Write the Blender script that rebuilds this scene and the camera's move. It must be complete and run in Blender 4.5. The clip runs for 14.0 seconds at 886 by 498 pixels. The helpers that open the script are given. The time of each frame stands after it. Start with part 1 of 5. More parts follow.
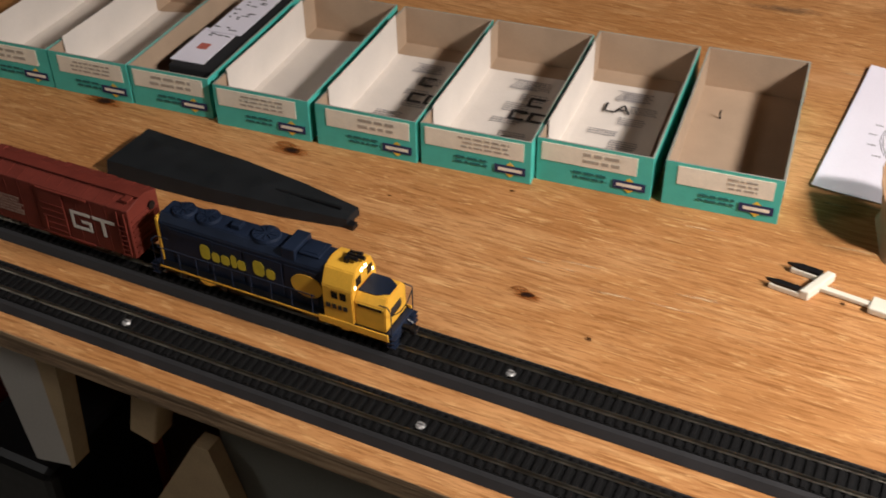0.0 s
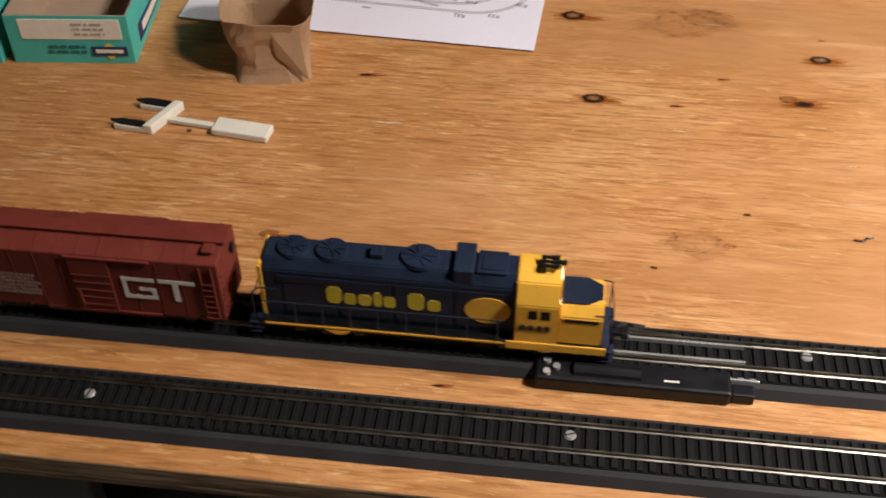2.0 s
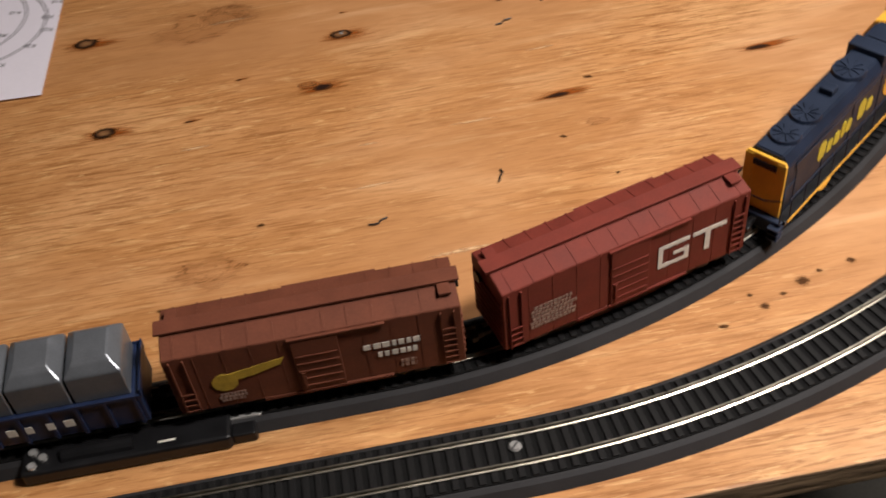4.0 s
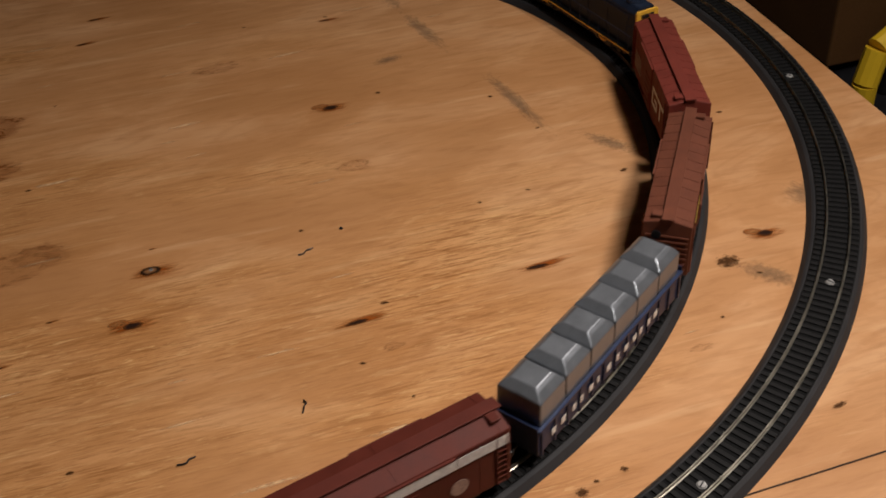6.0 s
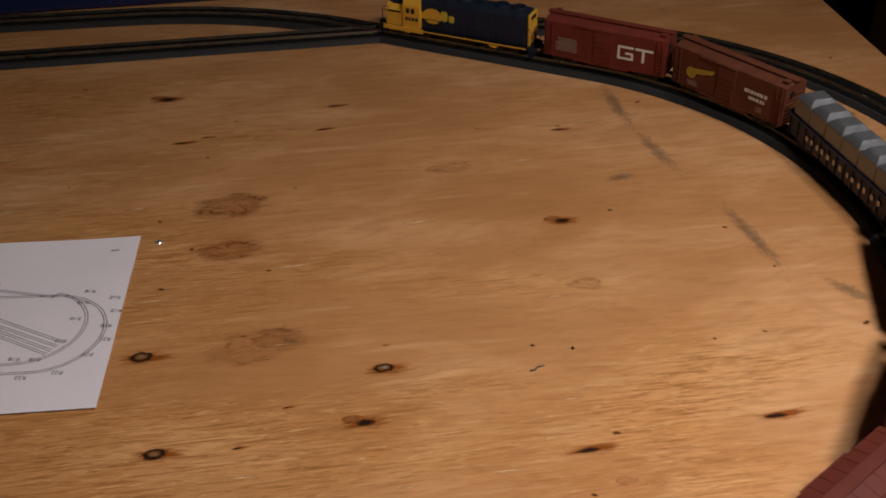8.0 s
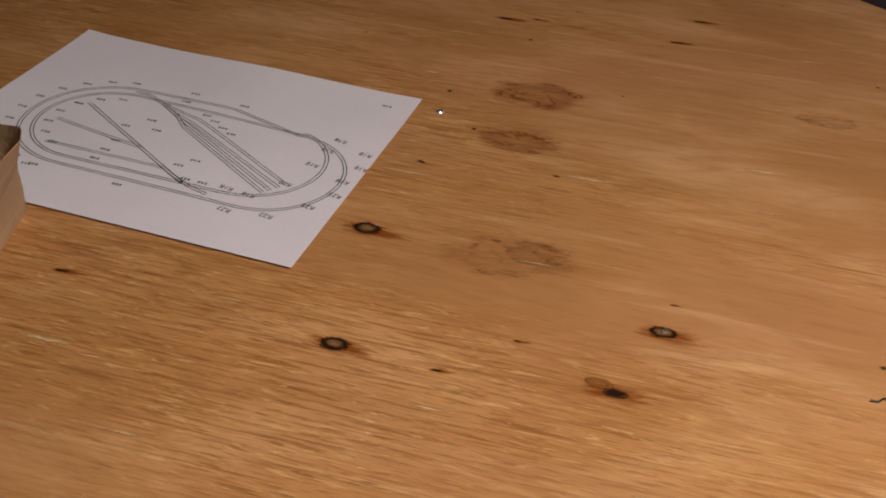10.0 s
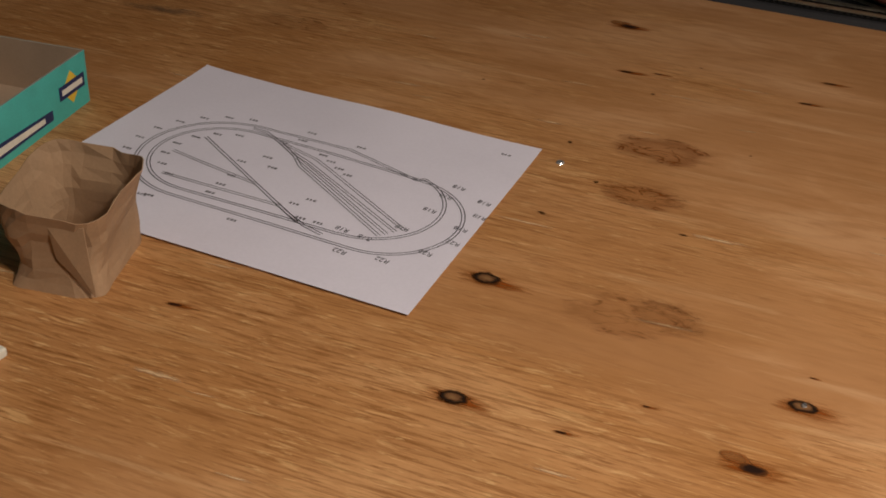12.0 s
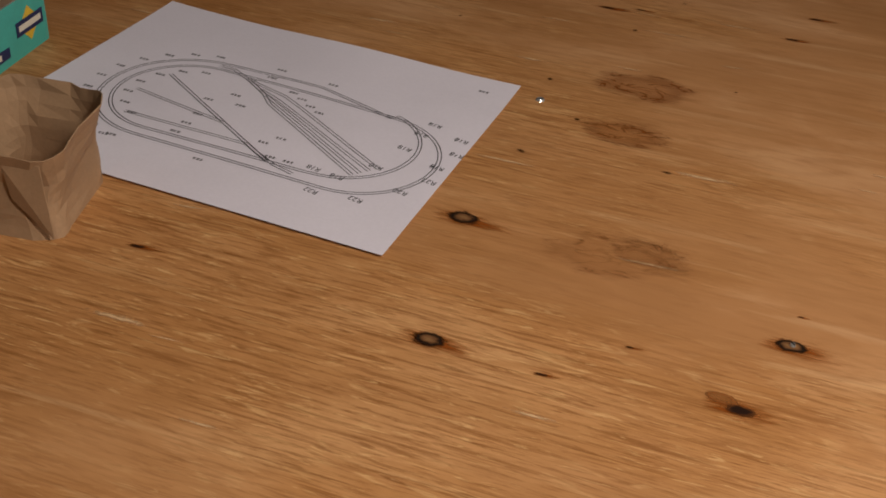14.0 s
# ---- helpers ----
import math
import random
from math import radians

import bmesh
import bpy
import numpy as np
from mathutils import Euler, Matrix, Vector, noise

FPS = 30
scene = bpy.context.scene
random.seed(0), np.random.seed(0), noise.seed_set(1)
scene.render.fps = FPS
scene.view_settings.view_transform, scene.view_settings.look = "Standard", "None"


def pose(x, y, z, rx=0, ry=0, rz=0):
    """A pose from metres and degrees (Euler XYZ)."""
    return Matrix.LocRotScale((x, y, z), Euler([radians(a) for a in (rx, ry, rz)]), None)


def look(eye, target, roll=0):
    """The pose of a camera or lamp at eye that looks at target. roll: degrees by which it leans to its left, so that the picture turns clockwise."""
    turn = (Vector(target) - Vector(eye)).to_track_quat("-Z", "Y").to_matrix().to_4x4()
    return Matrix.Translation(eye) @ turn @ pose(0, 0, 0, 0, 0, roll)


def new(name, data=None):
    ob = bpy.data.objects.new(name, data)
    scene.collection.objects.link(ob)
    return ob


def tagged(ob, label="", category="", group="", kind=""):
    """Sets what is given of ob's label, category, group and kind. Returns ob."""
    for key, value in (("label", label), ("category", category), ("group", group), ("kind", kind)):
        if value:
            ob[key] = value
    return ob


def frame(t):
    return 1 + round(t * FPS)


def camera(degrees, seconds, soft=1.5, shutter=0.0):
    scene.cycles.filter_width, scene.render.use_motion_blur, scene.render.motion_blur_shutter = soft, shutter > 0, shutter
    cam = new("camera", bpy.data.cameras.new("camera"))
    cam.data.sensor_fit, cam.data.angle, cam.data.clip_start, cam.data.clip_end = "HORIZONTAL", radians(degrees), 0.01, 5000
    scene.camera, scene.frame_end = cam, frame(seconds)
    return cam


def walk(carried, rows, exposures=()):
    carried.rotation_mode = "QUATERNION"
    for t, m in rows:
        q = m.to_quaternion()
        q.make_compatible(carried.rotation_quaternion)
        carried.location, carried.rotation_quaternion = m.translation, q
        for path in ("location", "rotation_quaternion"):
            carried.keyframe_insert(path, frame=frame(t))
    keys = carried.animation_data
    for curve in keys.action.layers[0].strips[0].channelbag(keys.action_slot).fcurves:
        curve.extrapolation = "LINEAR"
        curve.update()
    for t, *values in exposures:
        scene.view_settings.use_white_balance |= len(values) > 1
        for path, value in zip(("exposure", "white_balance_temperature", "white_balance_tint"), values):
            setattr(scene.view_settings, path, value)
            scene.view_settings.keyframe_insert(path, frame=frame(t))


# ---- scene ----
# camera: hand-held, looks down on a model railway on a plywood table; table top is z = 0
cam = camera(43.76, 14.0, soft=1.75, shutter=0.25)
PATH = [
    (0.0, -0.2173, -0.7652, 0.5006, 26.25, -37.56, -0.83),
    (0.5, -0.1225, -0.7276, 0.4947, 26.99, -38.93, -3.00),
    (1.0, -0.0153, -0.7083, 0.4806, 27.19, -40.29, -4.77),
    (1.5, 0.0145, -0.6997, 0.4562, 19.82, -43.01, -5.23),
    (2.0, 0.0205, -0.6932, 0.4561, 7.34, -43.51, -0.46),
    (2.2, 0.0264, -0.6841, 0.4508, 6.56, -43.59, -2.41),
    (4.3, 0.2331, -0.6381, 0.4474, -8.35, -46.35, -7.40),
    (4.5, 0.2417, -0.6377, 0.4723, -12.30, -44.45, -6.15),
    (5.0, 0.2517, -0.6488, 0.4927, -15.31, -41.08, -3.99),
    (5.5, 0.2513, -0.6558, 0.5053, -15.97, -39.26, -3.39),
    (6.0, 0.2461, -0.6522, 0.5079, -15.57, -38.50, -3.08),
    (6.5, 0.2373, -0.6398, 0.5123, -14.96, -38.06, -2.96),
    (7.0, 0.2190, -0.6330, 0.5239, -13.47, -36.23, -1.81),
    (7.5, 0.2034, -0.6303, 0.5295, -11.13, -35.84, -1.46),
    (8.0, 0.1771, -0.6181, 0.5362, -6.99, -34.29, -1.27),
    (8.2, 0.1780, -0.6160, 0.5370, -4.70, -33.82, -1.20),
    (8.5, 0.1963, -0.5887, 0.5076, 2.02, -34.08, -0.37),
    (8.7, 0.2162, -0.5657, 0.4928, 6.37, -35.08, -1.28),
    (10.8, 0.1806, -0.4501, 0.3287, 14.42, -34.28, 4.88),
    (11.0, 0.1777, -0.4506, 0.3319, 14.47, -34.06, 5.06),
    (11.5, 0.1683, -0.4519, 0.3439, 15.73, -33.63, 5.12),
    (12.0, 0.1653, -0.4551, 0.3516, 18.04, -32.32, 4.16),
    (12.5, 0.1635, -0.4520, 0.3453, 18.04, -32.93, 4.05),
    (13.0, 0.1663, -0.4431, 0.3368, 17.17, -33.99, 3.94),
    (13.5, 0.1644, -0.4402, 0.3349, 16.75, -34.30, 4.25),
    (14.0, 0.1635, -0.4390, 0.3318, 16.61, -34.64, 4.56),
]
EXPOSURE = [(0.0, 1.42, 6200, 10), (1.0, 0.86, 6250, 10), (2.2, 0.50, 6200, 10), (4.3, -0.20, 6300, 10), (5.0, -0.58, 6350, 10), (6.5, -0.62, 6400, 10), (8.0, -0.48, 6450, 10), (8.7, -0.32, 6500, 10), (10.8, -0.24, 6600, 10), (14.0, -0.32, 6600, 10)]
walk(cam, [(t, pose(x, y, z, 90 + pitch, 0, yaw) @ pose(0, 0, 0, 0, 0, roll)) for t, x, y, z, yaw, pitch, roll in PATH], EXPOSURE)

# ---- light: unseen bulbs over one table end and off the other, in a dim basement ----
world = bpy.data.worlds.new("basement_air")
scene.world = world
world.use_nodes = True
world.node_tree.nodes["Background"].inputs[0].default_value = (1.0, 0.85, 0.75, 1)
world.node_tree.nodes["Background"].inputs[1].default_value = 0.04


def bulb(name, place, target, size, watts, colour, spread=180):
    data = bpy.data.lights.new(name, "AREA")
    data.shape, data.size, data.energy, data.color = "DISK", size, watts, colour
    data.spread = radians(spread)
    ob = new(name, data)
    ob.matrix_world = look(place, target)
    return ob


BULBS = [(0.80, -0.50, 1.05), (0.95, -0.06, 1.12), (-1.75, -1.00, 0.95)]
bulb("pendant_bulb", BULBS[0], (0.40, -0.34, 0), 0.18, 7.5, (1.0, 0.90, 0.83), 120)
bulb("second_pendant_bulb", BULBS[1], (0.40, -0.20, 0), 0.14, 3.25, (1.0, 0.89, 0.81), 120)
# unseen lamp, set front-left to brighten the bracket and the left table end
bulb("far_pendant_bulb", BULBS[2], (-1.0, -0.35, -0.1), 0.16, 1.4, (1.0, 0.94, 0.87))


# ---- materials ----
def nodes_of(name, rough=0.6, metal=0.0, spec=0.5):
    mat = bpy.data.materials.new(name)
    mat.use_nodes = True
    nt = mat.node_tree
    b = nt.nodes["Principled BSDF"]
    b.inputs["Roughness"].default_value, b.inputs["Metallic"].default_value = rough, metal
    b.inputs["Specular IOR Level"].default_value = spec
    return mat, nt, b


def add(nt, kind, **values):
    n = nt.nodes.new(kind)
    for k, v in values.items():
        if k.startswith("i_"):
            n.inputs[k[2:].replace("_", " ")].default_value = v
    return n


def coords(nt, scale=(1, 1, 1), space="Object", turn=0.0):
    c, m = nt.nodes.new("ShaderNodeTexCoord"), nt.nodes.new("ShaderNodeMapping")
    m.inputs["Scale"].default_value, m.inputs["Rotation"].default_value = scale, (0, 0, turn)
    nt.links.new(c.outputs[space], m.inputs["Vector"])
    return m.outputs[0]


def noise_of(nt, vec, scale, detail=4, rough=0.55, distort=0.0):
    n = add(nt, "ShaderNodeTexNoise", i_Scale=scale, i_Detail=detail, i_Roughness=rough, i_Distortion=distort)
    nt.links.new(vec, n.inputs["Vector"])
    return n.outputs["Fac"]


def ramp(nt, fac, stops):
    r = nt.nodes.new("ShaderNodeValToRGB")
    el = r.color_ramp.elements
    while len(el) < len(stops):
        el.new(0.5)
    for e, (p, c) in zip(el, stops):
        e.position, e.color = p, (*c, 1) if len(c) == 3 else c
    nt.links.new(fac, r.inputs[0])
    return r.outputs[0]


def mix(nt, fac, a, b, how="MIX"):
    m = nt.nodes.new("ShaderNodeMix")
    m.data_type, m.blend_type = "RGBA", how
    for sock, v in ((m.inputs[0], fac), (m.inputs[6], a), (m.inputs[7], b)):
        if isinstance(v, bpy.types.NodeSocket):
            nt.links.new(v, sock)
        else:
            sock.default_value = v if isinstance(v, float) else (*v, 1)
    return m.outputs[2]


def math_of(nt, op, a, b=0.0):
    m = nt.nodes.new("ShaderNodeMath")
    m.operation = op
    for sock, v in ((m.inputs[0], a), (m.inputs[1], b)):
        if isinstance(v, bpy.types.NodeSocket):
            nt.links.new(v, sock)
        else:
            sock.default_value = v
    return m.outputs[0]


def bump(nt, b, height, strength=0.2, distance=0.001):
    n = add(nt, "ShaderNodeBump", i_Strength=strength, i_Distance=distance)
    nt.links.new(height, n.inputs["Height"])
    nt.links.new(n.outputs[0], b.inputs["Normal"])


def painted(name, colour, rough=0.5, metal=0.0, vary=0.25, scale=60, grain=900, relief=0.08, spec=0.4):
    """A paint, plastic or card: blotches at one scale, fine grain at another."""
    mat, nt, b = nodes_of(name, rough, metal, spec)
    v = coords(nt)
    big, fine = noise_of(nt, v, scale), noise_of(nt, v, grain, 2)
    lo, hi = [c * (1 - vary) for c in colour], [min(1, c * (1 + vary)) for c in colour]
    col = ramp(nt, big, [(0.3, lo), (0.7, hi)])
    col = mix(nt, 0.35, col, ramp(nt, fine, [(0.3, lo), (0.7, hi)]))
    nt.links.new(col, b.inputs["Base Color"])
    nt.links.new(math_of(nt, "ADD", math_of(nt, "MULTIPLY", big, 0.25), rough - 0.12), b.inputs["Roughness"])
    bump(nt, b, fine, relief, 0.0004)
    return mat


def plywood_material(name):
    """Rotary-cut pine: cloudy tone, wavy figure, short dark pores, pale torn flecks, fine fibre."""
    mat, nt, b = nodes_of(name, 0.5, 0, 0.4)
    warp = noise_of(nt, coords(nt, (1.5, 3.2, 1)), 2.0, 3, 0.55, 0.5)
    cloud = noise_of(nt, coords(nt, (4.0, 10.0, 1)), 1.6, 5, 0.62, 0.8)
    fig = noise_of(nt, coords(nt, (0.9, 4.2, 1)), 2.2, 3, 0.5, 1.4)
    lines = math_of(nt, "SINE", math_of(nt, "MULTIPLY", fig, 80.0))
    streak = noise_of(nt, coords(nt, (24, 130, 1), turn=0.03), 1.0, 5, 0.62, 0.5)
    dashes = noise_of(nt, coords(nt, (48, 520, 1), turn=0.02), 1.0, 4, 0.6, 0.5)
    ridges = noise_of(nt, coords(nt, (20, 430, 1), turn=0.015), 1.0, 5, 0.7, 0.7)
    sliver = noise_of(nt, coords(nt, (42, 420, 1), turn=0.04), 1.0, 4, 0.65, 0.8)
    # the veneer is torn and rough towards one end of the sheet, smooth towards the other
    along = nt.nodes.new("ShaderNodeSeparateXYZ")
    nt.links.new(coords(nt), along.inputs[0])
    zone = noise_of(nt, coords(nt, (2.5, 5.5, 1)), 1.3, 2, 0.5)
    zone = math_of(nt, "ADD", zone, math_of(nt, "MULTIPLY", math_of(nt, "SUBTRACT", 0.20, along.outputs[0]), 0.40))
    zone = math_of(nt, "ADD", zone, math_of(nt, "MULTIPLY", math_of(nt, "SUBTRACT", 0.0, along.outputs[1]), 0.22))
    fleck = noise_of(nt, coords(nt, (26, 130, 1), turn=0.05), 1.2, 3, 0.6, 0.9)
    long_fleck = noise_of(nt, coords(nt, (6, 80, 1), turn=0.06), 1.1, 3, 0.55, 0.6)
    tone = ramp(nt, warp, [(0.28, (0.435, 0.200, 0.072)), (0.5, (0.535, 0.268, 0.111)), (0.72, (0.615, 0.338, 0.163))])
    tone = mix(nt, ramp(nt, cloud, [(0.34, (0.55,) * 3), (0.56, (0, 0, 0))]), tone, (0.40, 0.186, 0.066))
    tone = mix(nt, ramp(nt, cloud, [(0.52, (0, 0, 0)), (0.70, (0.55,) * 3)]), tone, (0.66, 0.385, 0.195))
    tone = mix(nt, ramp(nt, lines, [(0.3, (0, 0, 0)), (1.0, (0.22,) * 3)]), tone, (0.37, 0.165, 0.055))
    tone = mix(nt, ramp(nt, streak, [(0.50, (0, 0, 0)), (0.70, (0.48,) * 3)]), tone, (0.36, 0.158, 0.052))
    tone = mix(nt, ramp(nt, long_fleck, [(0.60, (0, 0, 0)), (0.69, (0.32,) * 3)]), tone, (0.70, 0.44, 0.23))
    torn = math_of(nt, "MULTIPLY", ramp(nt, fleck, [(0.59, (0, 0, 0)), (0.67, (0.6,) * 3)]), ramp(nt, zone, [(0.42, (0.08,) * 3), (0.62, (0.9,) * 3)]))
    tone = mix(nt, torn, tone, (0.73, 0.455, 0.22))
    rough_zone = math_of(nt, "MULTIPLY", ramp(nt, dashes, [(0.31, (1, 1, 1)), (0.47, (0, 0, 0))]), ramp(nt, zone, [(0.38, (0.03,) * 3), (0.60, (0.8,) * 3)]))
    tone = mix(nt, rough_zone, tone, (0.25, 0.100, 0.030))
    combed = math_of(nt, "MULTIPLY", ramp(nt, ridges, [(0.38, (0.85,) * 3), (0.50, (0, 0, 0))]), ramp(nt, zone, [(0.42, (0.0,) * 3), (0.60, (0.78,) * 3)]))
    tone = mix(nt, combed, tone, (0.25, 0.095, 0.024))
    split = math_of(nt, "MULTIPLY", ramp(nt, sliver, [(0.60, (0, 0, 0)), (0.65, (0.8,) * 3)]), ramp(nt, zone, [(0.42, (0.05,) * 3), (0.60, (0.72,) * 3)]))
    tone = mix(nt, split, tone, (0.74, 0.48, 0.24))
    # tint the torn end yellower: a white balance drift put into the wood colour
    tone = mix(nt, ramp(nt, zone, [(0.40, (0.0,) * 3), (0.60, (0.8,) * 3)]), tone, (1.0, 0.95, 0.78), "MULTIPLY")
    nt.links.new(tone, b.inputs["Base Color"])
    nt.links.new(ramp(nt, streak, [(0.3, (0.40,) * 3), (0.7, (0.62,) * 3)]), b.inputs["Roughness"])
    bump(nt, b, mix(nt, 0.5, mix(nt, 0.5, dashes, ridges), streak), 0.45, 0.0008)
    return mat


def ply_edge_material():
    mat, nt, b = nodes_of("plywood_edge", 0.8)
    layers = noise_of(nt, coords(nt, (2, 2, 330)), 1.0, 2)
    rough = noise_of(nt, coords(nt, (30, 30, 200)), 1.0, 5)
    col = ramp(nt, layers, [(0.38, (0.17, 0.105, 0.055)), (0.5, (0.36, 0.245, 0.135)), (0.62, (0.27, 0.17, 0.09))])
    col = mix(nt, ramp(nt, rough, [(0.5, (0, 0, 0)), (0.7, (0.75,) * 3)]), col, (0.10, 0.06, 0.03))
    nt.links.new(col, b.inputs["Base Color"])
    bump(nt, b, rough, 0.6, 0.002)
    return mat


def spot_material(name, colours, cover, wobble=0.25, freq=3.0, stretch=(1, 1), cracks=0.0):
    """A stain drawn round its own middle: colours and cover go from the middle (0) to the rim (0.5)."""
    mat, nt, b = nodes_of(name, 0.75, 0, 0.12)
    c = nt.nodes.new("ShaderNodeTexCoord")
    off = nt.nodes.new("ShaderNodeVectorMath")
    off.operation = "SUBTRACT"
    off.inputs[1].default_value = (0.5, 0.5, 0.5)
    nt.links.new(c.outputs["Generated"], off.inputs[0])
    flat = nt.nodes.new("ShaderNodeVectorMath")
    flat.operation = "MULTIPLY"
    flat.inputs[1].default_value = (1, 1, 0)
    nt.links.new(off.outputs[0], flat.inputs[0])
    length = nt.nodes.new("ShaderNodeVectorMath")
    length.operation = "LENGTH"
    nt.links.new(flat.outputs[0], length.inputs[0])
    info = nt.nodes.new("ShaderNodeObjectInfo")
    wide = nt.nodes.new("ShaderNodeVectorMath")
    wide.operation = "MULTIPLY"
    wide.inputs[1].default_value = (*stretch, 1)
    nt.links.new(c.outputs["Generated"], wide.inputs[0])
    n = add(nt, "ShaderNodeTexNoise", i_Scale=freq, i_Detail=5, i_Roughness=0.6)
    n.noise_dimensions = "4D"
    nt.links.new(wide.outputs[0], n.inputs["Vector"])
    nt.links.new(math_of(nt, "MULTIPLY", info.outputs["Random"], 50.0), n.inputs["W"])
    d = math_of(nt, "ADD", length.outputs["Value"], math_of(nt, "MULTIPLY", math_of(nt, "SUBTRACT", n.outputs["Fac"], 0.5), wobble))
    nt.links.new(ramp(nt, d, colours), b.inputs["Base Color"])
    alpha = ramp(nt, d, [(p, (a,) * 3) for p, a in cover])
    if cracks:
        fine = add(nt, "ShaderNodeTexNoise", i_Scale=cracks, i_Detail=2, i_Roughness=0.5, i_Distortion=1.2)
        fine.noise_dimensions = "4D"
        nt.links.new(wide.outputs[0], fine.inputs["Vector"])
        nt.links.new(math_of(nt, "MULTIPLY", info.outputs["Random"], 31.0), fine.inputs["W"])
        off_line = math_of(nt, "ABSOLUTE", math_of(nt, "SUBTRACT", fine.outputs["Fac"], 0.5))
        alpha = math_of(nt, "MULTIPLY", alpha, ramp(nt, off_line, [(0.0, (1.0,) * 3), (0.012, (0.75,) * 3), (0.03, (0.34,) * 3)]))
    nt.links.new(alpha, b.inputs["Alpha"])
    return mat


def sheet_metal(name, colour, rough=0.3):
    return painted(name, colour, rough, 1.0, 0.2, 80, 600, 0.05)


PLY = plywood_material("plywood")
PLY_EDGE = ply_edge_material()
EYE = spot_material("knot_eye", [(0.06, (0.24, 0.125, 0.05)), (0.18, (0.15, 0.065, 0.024)), (0.27, (0.014, 0.007, 0.003)), (0.35, (0.022, 0.010, 0.004)), (0.42, (0.16, 0.052, 0.012))], [(0.31, 1.0), (0.37, 0.65), (0.44, 0.0)], 0.38, 4.5)
DROP = spot_material("dark_knot_drop", [(0.2, (0.020, 0.008, 0.004)), (0.34, (0.12, 0.04, 0.01))], [(0.27, 0.98), (0.33, 0.6), (0.38, 0.0)], 0.42, 4.5)
WISP = spot_material("pale_torn_fibre", [(0.1, (0.74, 0.50, 0.27)), (0.4, (0.66, 0.40, 0.19))], [(0.05, 0.8), (0.20, 0.4), (0.36, 0.0)], 0.9, 5.0, (2.0, 1.0))
HALO = spot_material("knot_halo", [(0.1, (0.26, 0.066, 0.008)), (0.4, (0.42, 0.140, 0.022))], [(0.05, 0.95), (0.18, 0.6), (0.36, 0.0)], 0.75, 5.0, (0.7, 2.4))
PATCH = spot_material("reddish_knot_patch", [(0.1, (0.34, 0.13, 0.034)), (0.4, (0.22, 0.070, 0.016))], [(0.18, 0.55), (0.31, 0.85), (0.40, 0.0)], 0.45, 5.0)
RING = spot_material("pale_knot_ring", [(0.2, (0.36, 0.135, 0.036)), (0.34, (0.24, 0.080, 0.020))], [(0.05, 0.30), (0.22, 0.38), (0.30, 0.62), (0.36, 0.15), (0.45, 0.0)], 0.75, 3.5, (1, 1.4), 2.6)
STAIN = spot_material("orange_knot_stain", [(0.15, (0.30, 0.090, 0.016)), (0.34, (0.22, 0.064, 0.012))], [(0.06, 0.55), (0.20, 0.75), (0.30, 1.0), (0.37, 0.45), (0.46, 0.0)], 0.55, 4.0, (1, 1.5), 2.8)
SMUDGE = spot_material("graphite_smudge", [(0.1, (0.15, 0.115, 0.075)), (0.4, (0.24, 0.165, 0.095))], [(0.05, 0.42), (0.25, 0.25), (0.42, 0.0)], 0.9, 6.0, (3, 1))
DIRT = spot_material("dark_dirt", [(0.2, (0.075, 0.030, 0.009)), (0.4, (0.18, 0.072, 0.022))], [(0.12, 0.9), (0.26, 0.55), (0.36, 0.0)], 0.95, 8.0)
ROADBED = painted("grey_roadbed_plastic", (0.024, 0.0235, 0.0245), 0.65, 0, 0.3, 40, 1400, 0.25, 0.25)
TIE = painted("black_tie_plastic", (0.0062, 0.006, 0.006), 0.6, 0, 0.35, 300, 2000, 0.1, 0.2)
WEDGE = painted("charcoal_plastic", (0.010, 0.0115, 0.013), 0.6, 0, 0.3, 60, 1200, 0.2, 0.3)
RAIL = sheet_metal("rail_steel", (0.52, 0.48, 0.39), 0.32)
BALLAST = painted("black_ballast_bed", (0.007, 0.007, 0.007), 0.9, 0, 0.3, 200, 1500, 0.4, 0.1)
CHROME = painted("bright_screw", (0.76, 0.75, 0.72), 0.24, 0.7, 0.1, 80, 600, 0.05)
BLACK = painted("black_plastic", (0.008, 0.008, 0.0088), 0.4, 0, 0.3, 100, 900, 0.08, 0.3)
BLACK_FOAM = painted("black_foam", (0.012, 0.012, 0.013), 0.9, 0, 0.4, 300, 900, 0.5)
NAVY = painted("navy_loco_paint", (0.0105, 0.0175, 0.036), 0.5, 0, 0.3, 90, 900, 0.08, 0.3)
YELLOW = painted("yellow_loco_paint", (0.76, 0.41, 0.04), 0.5, 0, 0.12, 90)
PRINT_YELLOW = painted("lemon_yellow_lettering", (0.60, 0.47, 0.035), 0.5, 0, 0.15, 300)
YELLOW_DULL = painted("faded_yellow_print", (0.46, 0.31, 0.035), 0.6, 0, 0.25, 200)
GLASS_DARK = painted("dark_cab_window", (0.02, 0.015, 0.01), 0.15, 0, 0.1)
OXIDE = painted("red_oxide_car_paint", (0.150, 0.027, 0.017), 0.66, 0, 0.22, 70, 900, 0.08, 0.25)
BROWN = painted("brown_car_paint", (0.128, 0.040, 0.021), 0.68, 0, 0.22, 70, 900, 0.08, 0.22)
MAROON = painted("dark_maroon_car_paint", (0.088, 0.016, 0.009), 0.6, 0, 0.2, 70, 900, 0.08, 0.25)
RUST = painted("dull_red_brown_paint", (0.145, 0.044, 0.031), 0.68, 0, 0.2, 70, 900, 0.08, 0.22)
WHITE_INK = painted("white_lettering", (0.72, 0.68, 0.60), 0.6, 0, 0.15, 400)
